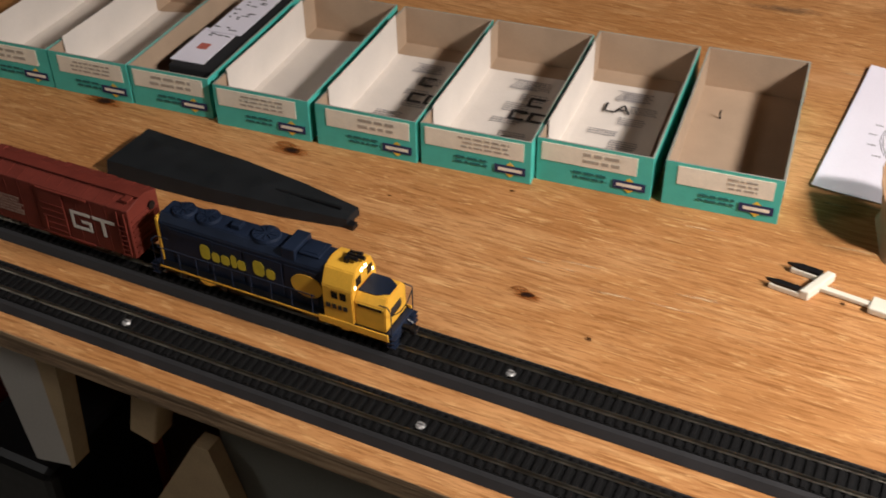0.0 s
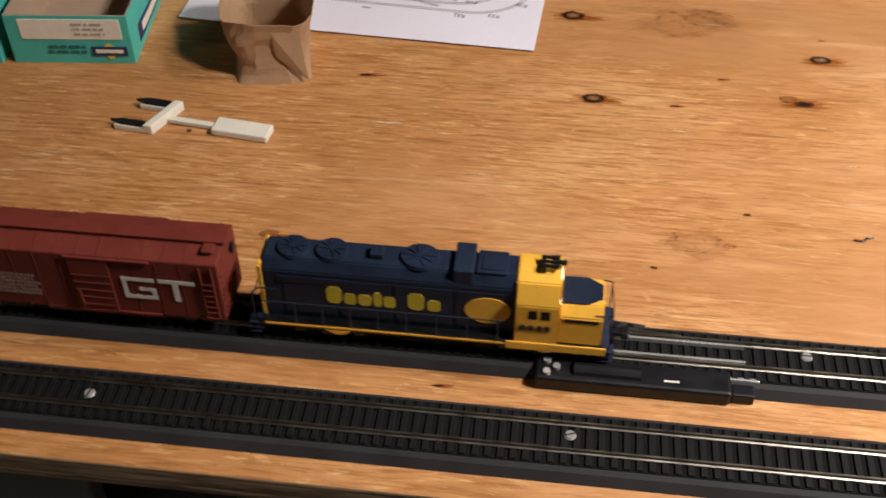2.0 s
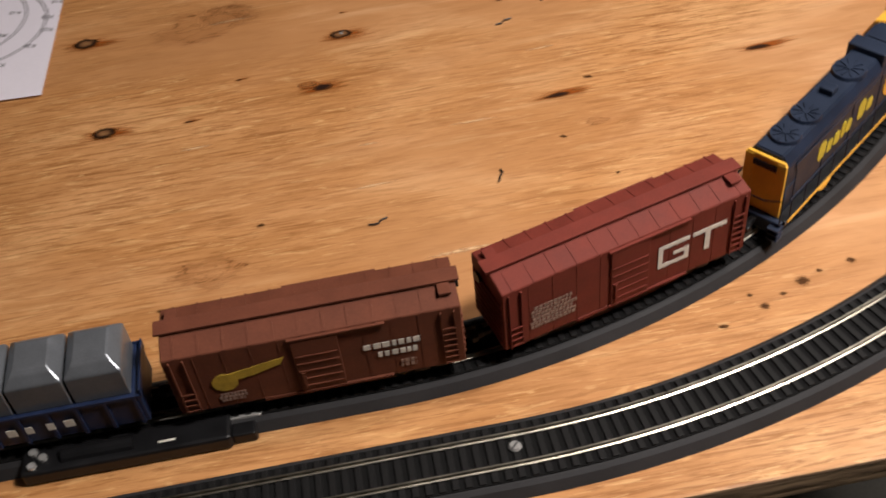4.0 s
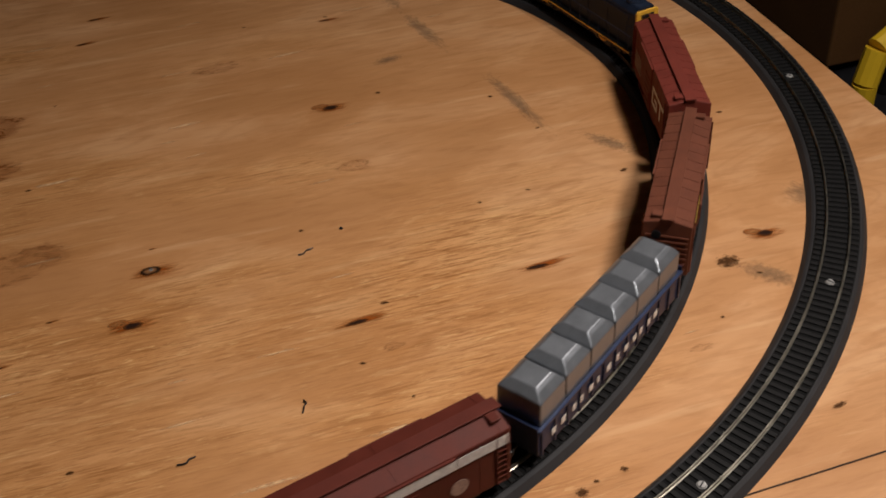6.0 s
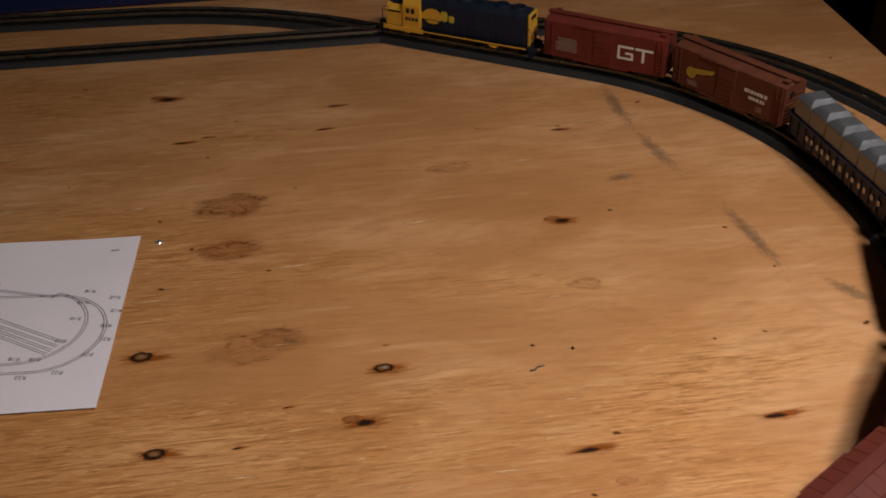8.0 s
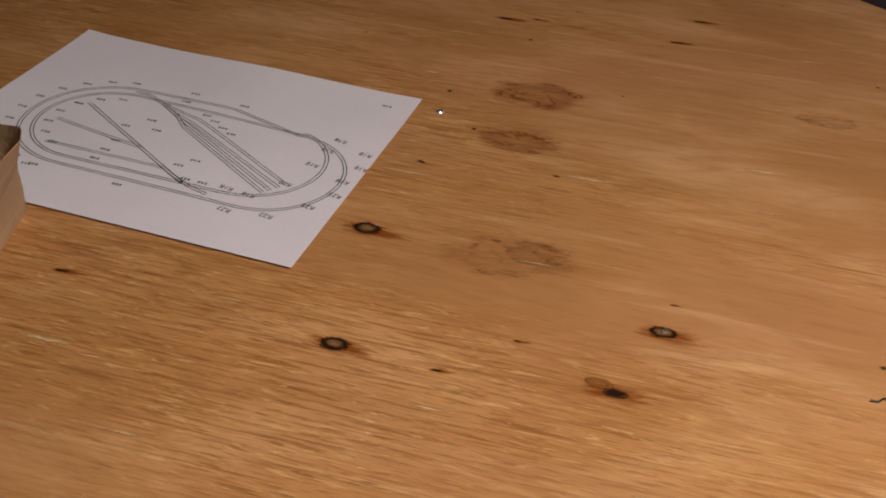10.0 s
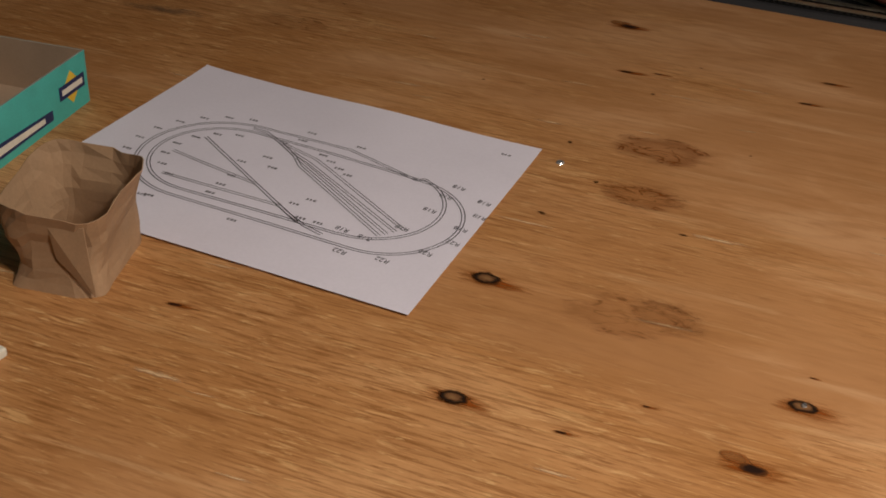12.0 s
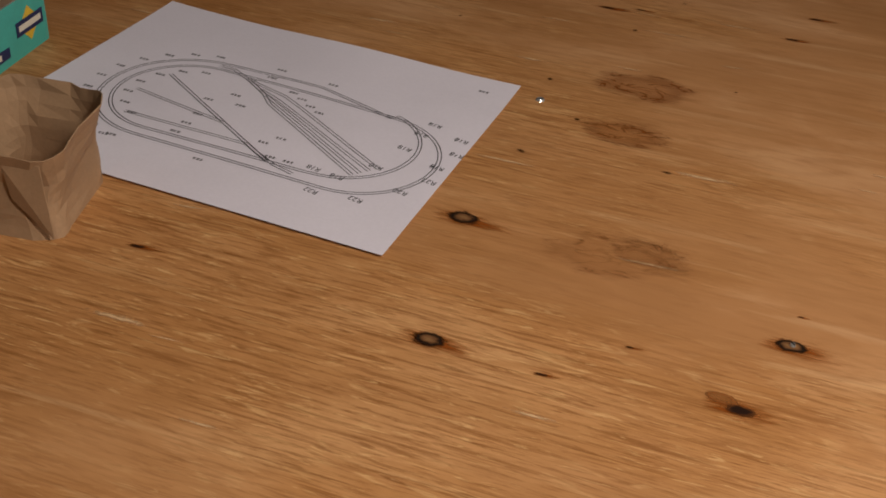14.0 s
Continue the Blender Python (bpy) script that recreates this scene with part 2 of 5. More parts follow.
FADED_INK = painted("worn_pale_lettering", (0.30, 0.19, 0.145), 0.65, 0, 0.5, 700)
SILVER = painted("silver_stripe", (0.66, 0.64, 0.61), 0.4, 0.15, 0.25, 300)
BLUE_CAR = painted("dark_blue_gondola_paint", (0.012, 0.022, 0.060), 0.45, 0, 0.25, 90)
COVER = painted("grey_metallic_cover", (0.215, 0.23, 0.25), 0.34, 0.6, 0.12, 120, 900, 0.05)
WHEEL = sheet_metal("blackened_wheel", (0.10, 0.09, 0.08), 0.4)
TEAL = painted("teal_printed_card", (0.075, 0.46, 0.385), 0.5, 0, 0.16, 40, 800, 0.06)
CARD = painted("grey_brown_chipboard", (0.40, 0.29, 0.195), 0.85, 0, 0.1, 30, 700, 0.15)
CARD_EDGE = painted("worn_grey_card_edge", (0.30, 0.30, 0.25), 0.85, 0, 0.25, 90, 700, 0.2)
LABEL = painted("cream_label_paper", (0.78, 0.73, 0.60), 0.7, 0, 0.1, 80, 500, 0.05)
LINER = painted("off_white_liner_card", (0.70, 0.64, 0.57), 0.8, 0, 0.06, 25, 500, 0.05)
FAINT_INK = painted("faded_label_print", (0.40, 0.36, 0.29), 0.7, 0, 0.25, 200)
PAPER = painted("white_paper", (0.76, 0.72, 0.785), 0.75, 0, 0.05, 12, 500, 0.05)
INK = painted("black_ink", (0.025, 0.022, 0.022), 0.6, 0, 0.2, 200)
GREY_INK = painted("grey_ink", (0.22, 0.21, 0.22), 0.6, 0, 0.2, 200)
LABEL_NAVY = painted("navy_print", (0.02, 0.03, 0.10), 0.5, 0, 0.15, 200)
TEAL_INK = painted("dark_teal_print", (0.02, 0.14, 0.13), 0.5, 0, 0.2, 200)
LABEL_YELLOW = painted("yellow_print", (0.75, 0.50, 0.05), 0.5, 0, 0.15, 200)
RED_INK = painted("red_print", (0.45, 0.12, 0.09), 0.6, 0, 0.3, 200)
KRAFT = painted("brown_kraft_paper", (0.39, 0.245, 0.135), 0.8, 0, 0.14, 45, 500, 0.25)
CREAM = painted("cream_plastic", (0.74, 0.70, 0.58), 0.4, 0, 0.06, 60)
PINE = painted("pale_pine_lumber", (0.50, 0.36, 0.20), 0.7, 0, 0.2, 25, 500, 0.2)
CONCRETE = painted("grey_concrete", (0.20, 0.19, 0.165), 0.85, 0, 0.2, 6, 200, 0.4)
DARK_WALL = painted("dark_basement_wall", (0.07, 0.055, 0.045), 0.9, 0, 0.25, 4, 150, 0.3)
CEILING = painted("bare_ceiling_boards", (0.16, 0.12, 0.08), 0.9, 0, 0.25, 4, 150, 0.3)
GREY_PANEL = painted("grey_painted_panel", (0.17, 0.17, 0.145), 0.7, 0, 0.15, 10, 400, 0.1)
PALE_PANEL = painted("pale_grey_panel", (0.56, 0.53, 0.48), 0.7, 0, 0.1, 10, 400, 0.1)
RED_BIN = painted("red_plastic", (0.36, 0.03, 0.015), 0.45, 0, 0.15, 20)
BLUE_BIN = painted("dark_blue_plastic", (0.012, 0.018, 0.075), 0.45, 0, 0.2, 20)
BROWN_BOARD = painted("varnished_brown_board", (0.16, 0.075, 0.025), 0.5, 0, 0.25, 8, 300, 0.1)
TOOL_YELLOW = painted("yellow_tool_plastic", (0.70, 0.45, 0.02), 0.45, 0, 0.1, 30)
# near-black: puts the dark gap beside the table into a colour
DARK_GAP = painted("dark_gap_black", (0.010, 0.010, 0.013), 0.95, 0, 0.4, 60, 900, 0.5)

LAMP_GLOW, _nt, _b = nodes_of("lit_headlight", 0.4)
_b.inputs["Emission Color"].default_value, _b.inputs["Emission Strength"].default_value = (1, 0.82, 0.5, 1), 4.0


# ---- mesh helpers ----
def part(name, bm, material, parent=None, label="", m=None):
    bmesh.ops.recalc_face_normals(bm, faces=bm.faces)
    me = bpy.data.meshes.new(name)
    bm.to_mesh(me)
    bm.free()
    me.materials.append(material)
    ob = new(name, me)
    if parent is not None:
        ob.parent = parent
    if m is not None:
        ob.matrix_basis = m
    return tagged(ob, label) if label else ob


def share(name, me, parent, m):
    ob = new(name, me)
    ob.parent, ob.matrix_basis = parent, m
    return ob


def thing(name, m, label, category, group="", kind=""):
    ob = new(name)
    ob.empty_display_size, ob.matrix_basis = 0.02, m
    return tagged(ob, label, category, group, kind)


def block(bm, x0, x1, y0, y1, z0, z1, bevel=0.0, turn=None):
    vs = bmesh.ops.create_cube(bm, size=1.0)["verts"]
    for v in vs:
        v.co = Vector(((x0 + x1) / 2 + v.co.x * (x1 - x0), (y0 + y1) / 2 + v.co.y * (y1 - y0), (z0 + z1) / 2 + v.co.z * (z1 - z0)))
    if bevel:
        es = list({e for v in vs for e in v.link_edges})
        r = bmesh.ops.bevel(bm, geom=es, offset=bevel, segments=2, profile=0.5, affect="EDGES")
        vs = list({v for f in r["faces"] for v in f.verts} | {v for v in vs if v.is_valid})
    if turn is not None:
        for v in vs:
            v.co = turn @ v.co
    return bm


def boxed(x0, x1, y0, y1, z0, z1, bevel=0.0, turn=None):
    return block(bmesh.new(), x0, x1, y0, y1, z0, z1, bevel, turn)


def rod(bm, a, b, r, seg=8, r2=None):
    a, b = Vector(a), Vector(b)
    m = Matrix.Translation((a + b) / 2) @ (b - a).to_track_quat("Z", "Y").to_matrix().to_4x4()
    bmesh.ops.create_cone(bm, cap_ends=True, segments=seg, radius1=r, radius2=r if r2 is None else r2, depth=(b - a).length, matrix=m)
    return bm


def wire(bm, points, r, seg=6):
    for a, b in zip(points, points[1:]):
        rod(bm, a, b, r, seg)
    return bm


def prism(bm, outline, a0, a1, axis="x"):
    """An outline of (u, v) carried along an axis from a0 to a1."""
    def at(u, v, a):
        return (a, u, v) if axis == "x" else (u, a, v) if axis == "y" else (u, v, a)
    lo, hi = [bm.verts.new(at(u, v, a0)) for u, v in outline], [bm.verts.new(at(u, v, a1)) for u, v in outline]
    n = len(outline)
    for i in range(n):
        bm.faces.new((lo[i], lo[(i + 1) % n], hi[(i + 1) % n], hi[i]))
    bm.faces.new(lo), bm.faces.new(hi)
    return bm


def disc(bm, x, y, z, rx, ry, turn=0.0, seg=24):
    c, s = math.cos(turn), math.sin(turn)
    vs = [bm.verts.new((x + c * rx * math.cos(a) - s * ry * math.sin(a), y + s * rx * math.cos(a) + c * ry * math.sin(a), z))
          for a in (2 * math.pi * i / seg for i in range(seg))]
    bm.faces.new(vs)
    return bm


def ribbon(bm, pts, w, z):
    prev = None
    for i, (x, y) in enumerate(pts):
        a, b = pts[max(i - 1, 0)], pts[min(i + 1, len(pts) - 1)]
        d = Vector((b[0] - a[0], b[1] - a[1])).normalized()
        l, r = bm.verts.new((x - d.y * w / 2, y + d.x * w / 2, z)), bm.verts.new((x + d.y * w / 2, y - d.x * w / 2, z))
        if prev:
            bm.faces.new((prev[0], prev[1], r, l))
        prev = (l, r)
    return bm


def lettering(name, words, size, material, parent, m, label=""):
    cu = bpy.data.curves.new(name, "FONT")
    cu.body, cu.size, cu.align_x, cu.align_y, cu.extrude = words, size, "CENTER", "CENTER", 0.00005
    tmp = bpy.data.objects.new(name, cu)
    scene.collection.objects.link(tmp)
    me = bpy.data.meshes.new_from_object(tmp.evaluated_get(bpy.context.evaluated_depsgraph_get()))
    bpy.data.objects.remove(tmp)
    me.materials.clear()
    me.materials.append(material)
    ob = share(name, me, parent, m)
    return tagged(ob, label) if label else ob


# ---- the table and the room round it ----
def table():
    t = tagged(new("plywood_table"), "large knotty plywood train table on a lumber frame", "table")
    top = boxed(-1.5, 0.824, -0.391, 0.85, -0.018, 0.0, 0.0015)
    ob = part("tabletop", top, PLY, t, "warm knotty plywood sheet with open grain")
    ob.data.materials.append(PLY_EDGE)
    for f in ob.data.polygons:
        if abs(f.normal.z) < 0.5:
            f.material_index = 1
    for x in (-1.42, -0.69, 0.03, 0.74):
        part("joist", boxed(x, x + 0.038, -0.31, 0.83, -0.107, -0.0185, 0.002), PINE, t, "pale lumber joist")
    part("rear_rail", boxed(-1.48, 0.80, 0.831, 0.849, -0.107, -0.0185, 0.002), PINE, t)
    for x in (-1.375, 0.69):
        for y in (-0.28, 0.73):
            part("leg", boxed(x, x + 0.045, y, y + 0.085, -0.86, -0.1075, 0.003), PINE, t, "pale lumber leg")
    return t


TABLE = table()


def mark(name, x, y, rx, ry, turn, material, z=0.0004):
    ob = part(name, disc(bmesh.new(), 0, 0, 0, rx, ry), material, TABLE)
    ob.matrix_basis = pose(x, y, z, 0, 0, math.degrees(turn))
    return ob


def table_marks():
    # round knots with a ringed eye and orange tails along the grain
    for x, y, r in ((0.208, 0.013, 0.0098), (0.027, 0.054, 0.0110), (0.045, -0.053, 0.0098)):
        mark("knot_halo", x + 0.003, y - 0.001, r * 2.7, r * 1.0, random.uniform(-0.12, 0.02), HALO)
        mark("knot_eye", x, y, r, r * 0.66, random.uniform(-0.1, 0.1), EYE, 0.0007)
    # dark drop with a reddish patch beside it
    for x, y, r in ((0.190, -0.044, 0.0095), (0.016, 0.495, 0.011), (0.384, 0.189, 0.0095), (-0.428, -0.205, 0.0075), (-0.68, -0.113, 0.011), (-0.879, -0.113, 0.012), (0.646, -0.103, 0.0085), (-0.141, -0.22, 0.0075)):
        mark("knot_halo", x, y, r * 2.6, r * 1.1, random.uniform(-0.1, 0.1), HALO)
        mark("reddish_patch", x - r * 0.9, y + r * 0.55, r * 1.1, r * 0.55, random.uniform(-0.3, 0.1), PATCH, 0.0006)
        mark("knot_drop", x, y, r, r * 0.55, random.uniform(-0.2, 0.2), DROP, 0.0009)
    # pitch streaks along the grain
    for x, y, r in ((0.194, 0.449, 0.013), (0.036, 0.392, 0.014), (0.475, -0.081, 0.019), (0.338, -0.094, 0.019), (0.179, 0.398, 0.012), (0.417, 0.357, 0.012), (0.101, -0.056, 0.007), (-0.118, -0.043, 0.010),
                    (0.211, 0.039, 0.0035), (0.061, 0.40, 0.008), (0.135, -0.02, 0.005), (-0.03, -0.322, 0.007)):
        mark("knot_halo", x + r * 0.3, y + r * 0.05, r * 1.6, r * 0.36, random.uniform(0.0, 0.1), HALO)
        mark("pitch_streak", x, y, r * 0.62, r * 0.15, random.uniform(0.0, 0.1), DROP, 0.0007)
    # faint ringed knots under the face veneer
    for x, y, rx, ry in ((0.130, 0.062, 0.026, 0.015), (0.112, 0.055, 0.050, 0.028), (0.382, 0.093, 0.020, 0.011), (0.355, -0.125, 0.010, 0.005),
                         (0.11, -0.195, 0.028, 0.016), (0.546, -0.196, 0.012, 0.004), (0.66, 0.44, 0.02, 0.01), (-0.25, 0.36, 0.05, 0.02), (0.30, 0.30, 0.03, 0.012)):
        mark("ringed_knot", x, y, rx, ry, random.uniform(-0.1, 0.1), RING)
    for x, y, rx, ry in ((0.09, 0.263, 0.040, 0.025), (0.089, 0.19, 0.034, 0.020)):
        mark("stained_knot", x, y, rx, ry, 0.05, STAIN)
    for x, y, rx, ry, a in ((0.490, 0.40, 0.060, 0.010, 1.62), (0.503, 0.30, 0.055, 0.010, 1.75), (0.541, 0.14, 0.070, 0.009, 1.72), (0.59, 0.05, 0.03, 0.010, 2.2),
                            (0.455, 0.255, 0.018, 0.008, 0.2), (0.625, -0.145, 0.03, 0.012, 2.3), (0.70, -0.07, 0.02, 0.02, 0.4), (-0.36, 0.33, 0.05, 0.010, 0.1)):
        mark("graphite_smudge", x, y, rx, ry, a, SMUDGE)
    for x, y, rx, ry in ((0.605, -0.123, 0.013, 0.010), (0.487, -0.340, 0.034, 0.017), (0.425, -0.28, 0.006, 0.005), (0.40, -0.292, 0.004, 0.003), (0.375, -0.30, 0.005, 0.002), (0.412, -0.286, 0.003, 0.002), (0.395, -0.283, 0.0025, 0.002), (0.436, -0.275, 0.003, 0.002),
                         (0.455, -0.272, 0.004, 0.003), (0.67, 0.04, 0.008, 0.006), (0.61, -0.05, 0.006, 0.004), (0.72, 0.34, 0.01, 0.006), (0.64, -0.21, 0.009, 0.003), (0.60, -0.27, 0.008, 0.003)):
        mark("dirt_spot", x, y, rx, ry, random.uniform(-0.4, 0.4), DIRT)
    rng = random.Random(31)
    for _ in range(70):
        x, y, r = rng.uniform(-0.45, 0.55), rng.uniform(-0.25, 0.50), rng.uniform(0.008, 0.030)
        mark("torn_fibre", x, y, r, r * rng.uniform(0.05, 0.12), rng.uniform(0.0, 0.12), WISP)
    rng = random.Random(77)
    for _ in range(46):
        x, y, r = rng.uniform(-0.6, 0.78), rng.uniform(-0.25, 0.55), rng.uniform(0.0012, 0.0032)
        mark("dirt_fleck", x, y, r * rng.uniform(1, 2.2), r, rng.uniform(-0.4, 0.4), DIRT)
    crack = ribbon(bmesh.new(), [(0.500 + 0.03 * i, -0.3135 + 0.0006 * i + random.uniform(-0.0006, 0.0006)) for i in range(12)], 0.0011, 0.0005)
    part("crack", crack, DIRT_SOLID, TABLE)


DIRT_SOLID = painted("dark_split_wood", (0.03, 0.018, 0.010), 0.9)
table_marks()
for i, (x, y, a) in enumerate(((0.287, -0.160, 1.2), (0.211, -0.180, 0.2), (0.322, -0.005, 0.25), (0.655, 0.085, 2.4))):
    pts = [Vector((x, y, 0.0008)) + Vector((math.cos(a) * d + random.uniform(-1, 1) * 0.0015, math.sin(a) * d + random.uniform(-1, 1) * 0.0015, 0.0004)) for d in (-0.0065, -0.004, -0.001, 0.002, 0.006)]
    tagged(part("wood_splinter", wire(bmesh.new(), pts, 0.00055, 5), BLACK), "tiny dark curled splinter lying on plywood", "splinter", "debris on the table")


def screw(x, y, z, parent=None, r=0.0032):
    bm = bmesh.new()
    rod(bm, (0, 0, 0), (0, 0, 0.0010), r, 14, r * 0.75)
    s = part("screw", bm, CHROME, parent, "bright screw head")
    s.matrix_basis = pose(x, y, z, 0, 0, random.uniform(0, 180))
    part("screw_slot", boxed(-r * 0.8, r * 0.8, -0.0004, 0.0004, 0.0009, 0.00115), BLACK, s)
    return s


tagged(screw(0.028, 0.213, 0.0), "bright screw driven into plywood beside the paper", "screw")
tagged(screw(0.2085, 0.0135, 0.0009, None, 0.0016), "bright screw in a dark knot", "screw")


def room():
    def slab(name, label, mat, *b):
        return tagged(part(name, boxed(*b), mat), label, name.split("_")[0], kind="structure")
    slab("floor", "grey concrete basement floor", CONCRETE, -3.2, 2.6, -2.8, 2.6, -0.96, -0.861)
    slab("ceiling", "bare board basement ceiling", CEILING, -3.2, 2.6, -2.8, 2.6, 1.62, 1.7)
    slab("wall_north", "dark basement wall", DARK_WALL, -3.2, 2.6, 2.6, 2.7, -0.861, 1.62)
    slab("wall_south", "dark basement wall", DARK_WALL, -3.2, 2.6, -2.9, -2.8, -0.861, 1.62)
    slab("wall_east", "dark basement wall", DARK_WALL, 2.6, 2.7, -2.9, 2.7, -0.96, 1.7)
    slab("wall_west", "dark basement wall", DARK_WALL, -3.3, -3.2, -2.9, 2.7, -0.96, 1.7)


room()


# ---- track geometry: centre lines as straights and arcs ----
def centre_line(x, y, heading, legs, step=0.004):
    """Points (x, y, heading) every few millimetres; a leg is (length, turn in degrees)."""
    out, h = [(x, y, radians(heading))], radians(heading)
    for length, turn in legs:
        n = max(1, round(length / step))
        dh = radians(turn) / n
        for _ in range(n):
            h += dh / 2
            x, y = x + math.cos(h) * length / n, y + math.sin(h) * length / n
            h += dh / 2
            out.append((x, y, h))
    return out


def arc(radius, turn):
    return (radius * abs(radians(turn)), turn)


LEFT = -0.95
FRONT_IN, FRONT_OUT = -0.290, -0.3540
# the train's line: front, right-hand loop, over the crossing to the far track, left-hand loop, outer front track
RUN_A = centre_line(LEFT, FRONT_IN, 0, [(0.196 - LEFT, 0), arc(0.466, 66), (0.0137, 0), arc(0.39, 81), (0.2954, 0), arc(0.55, 31), (0.90, 0)])
ax, ay, ah = RUN_A[-1]
RUN_A_LOOP = centre_line(ax, ay, math.degrees(ah), [arc((ay - FRONT_OUT) / (1 - math.cos(ah)), 360 - math.degrees(ah))])
RUN_B = centre_line(LEFT, FRONT_OUT, 0, [(0.255 - LEFT, 0), arc(0.5305, 100), arc(0.434, 80), (0.349 - LEFT, 0)])
bx, by, bh = RUN_B[-1]
RUN_B_LOOP = centre_line(bx, by, 180, [arc((by - FRONT_IN) / 2, 180)])


def line_length(pts):
    return sum(math.dist(a[:2], b[:2]) for a, b in zip(pts, pts[1:]))


# the way that the train takes, with s = x on the inner front track
TRAVEL = RUN_B[-300:-1] + RUN_B_LOOP[:-1] + RUN_A[:-1] + RUN_A_LOOP[:-1] + RUN_B
S_AT = np.concatenate([[0], np.cumsum([math.dist(a[:2], b[:2]) for a, b in zip(TRAVEL, TRAVEL[1:])])])
S_AT = S_AT - S_AT[299 + len(RUN_B_LOOP) - 1] + LEFT


def on_line(s):
    xs, ys = [p[0] for p in TRAVEL], [p[1] for p in TRAVEL]
    return float(np.interp(s, S_AT, xs)), float(np.interp(s, S_AT, ys))


RAIL_TOP = 0.0108
BED = [(-0.0218, 0.0), (-0.0185, 0.0050), (-0.0165, 0.0062), (0.0165, 0.0062), (0.0185, 0.0050), (0.0218, 0.0)]


def sweep(bm, profile, pts):
    rings = []
    for x, y, h in pts:
        nx, ny = -math.sin(h), math.cos(h)
        rings.append([bm.verts.new((x + nx * u, y + ny * u, v)) for u, v in profile])
    n = len(profile)
    for a, b in zip(rings, rings[1:]):
        for i in range(n):
            bm.faces.new((a[i], a[(i + 1) % n], b[(i + 1) % n], b[i]))
    bm.faces.new(rings[0]), bm.faces.new(rings[-1])
    return bm


def rail_profile(side):
    u = side * 0.0083
    return [(u - 0.0010, 0.0078), (u - 0.0010, 0.0083), (u - 0.0003, 0.0086), (u - 0.0003, 0.0098), (u - 0.00045, 0.0100), (u - 0.00045, RAIL_TOP),
            (u + 0.00045, RAIL_TOP), (u + 0.00045, 0.0100), (u + 0.0003, 0.0098), (u + 0.0003, 0.0086), (u + 0.0010, 0.0083), (u + 0.0010, 0.0078)]


TIE_BM = boxed(-0.0016, 0.0016, -0.0150, 0.0150, 0.0060, 0.0079, 0.0003)
TIE_OB = part("tie", TIE_BM, TIE)
TIE_MESH = TIE_OB.data
bpy.data.objects.remove(TIE_OB)


def track_section(pts, label, screws=(), lift=0.0):
    t = tagged(new("track_section"), label, "model track", "sections of the model railway")
    t.location.z = lift
    part("roadbed", sweep(bmesh.new(), BED, pts[::2] if (len(pts) - 1) % 2 == 0 else pts), ROADBED, t, "dark grey moulded roadbed")
    for side in (-1, 1):
        part("rail", sweep(bmesh.new(), rail_profile(side), pts), RAIL, t, "tarnished nickel rail")
    part("ballast_bed", sweep(bmesh.new(), [(-0.0158, 0.0058), (-0.0155, 0.0068), (0.0155, 0.0068), (0.0158, 0.0058)], pts), BALLAST, t, "black bed between the ties")
    n = max(2, round(line_length(pts) / 0.0062))
    for i in range(n):
        u = (i + 0.5) / n * (len(pts) - 1)
        (xa, ya, ha), (xb, yb, hb) = pts[int(u)], pts[min(int(u) + 1, len(pts) - 1)]
        f = u - int(u)
        x, y, h = xa + (xb - xa) * f, ya + (yb - ya) * f, ha + (hb - ha) * f
        share("tie", TIE_MESH, t, pose(x, y, 0, 0, 0, math.degrees(h)))
    for x, y in screws:
        screw(x, y, 0.0080, t)
    return t


SCREWS = [(-0.437, -0.3545), (-0.209, -0.3545), (0.04, -0.352), (0.255, -0.352), (0.488, -0.303), (0.653, -0.175), (0.776, 0.08), (0.745, 0.36),
          (-0.405, -0.290), (-0.058, -0.288), (0.163, -0.286), (-0.66, -0.3545), (-0.72, -0.291)]


def lay(run, label, lift=0.0, piece=0.222):
    n = max(1, round(line_length(run) / piece))
    cuts = [round(i * (len(run) - 1) / n) for i in range(n + 1)]
    for a, b in zip(cuts, cuts[1:]):
        pts = run[a:b + 1]
        own = [s for s in SCREWS if min(math.dist(s, p[:2]) for p in pts) < 0.008 and not any(math.dist(s, q) < 1e-6 for q in LAID)]
        LAID.extend(own)
        track_section(pts, label, own, lift)


LAID = []
lay(RUN_B, "black tied model track on grey roadbed, screwed to plywood")
lay(RUN_A, "black tied model track on grey roadbed under the train", 0.0004)
lay(RUN_A_LOOP, "black tied model track on grey roadbed", 0.0)
lay(RUN_B_LOOP, "black tied model track on grey roadbed", 0.0004)


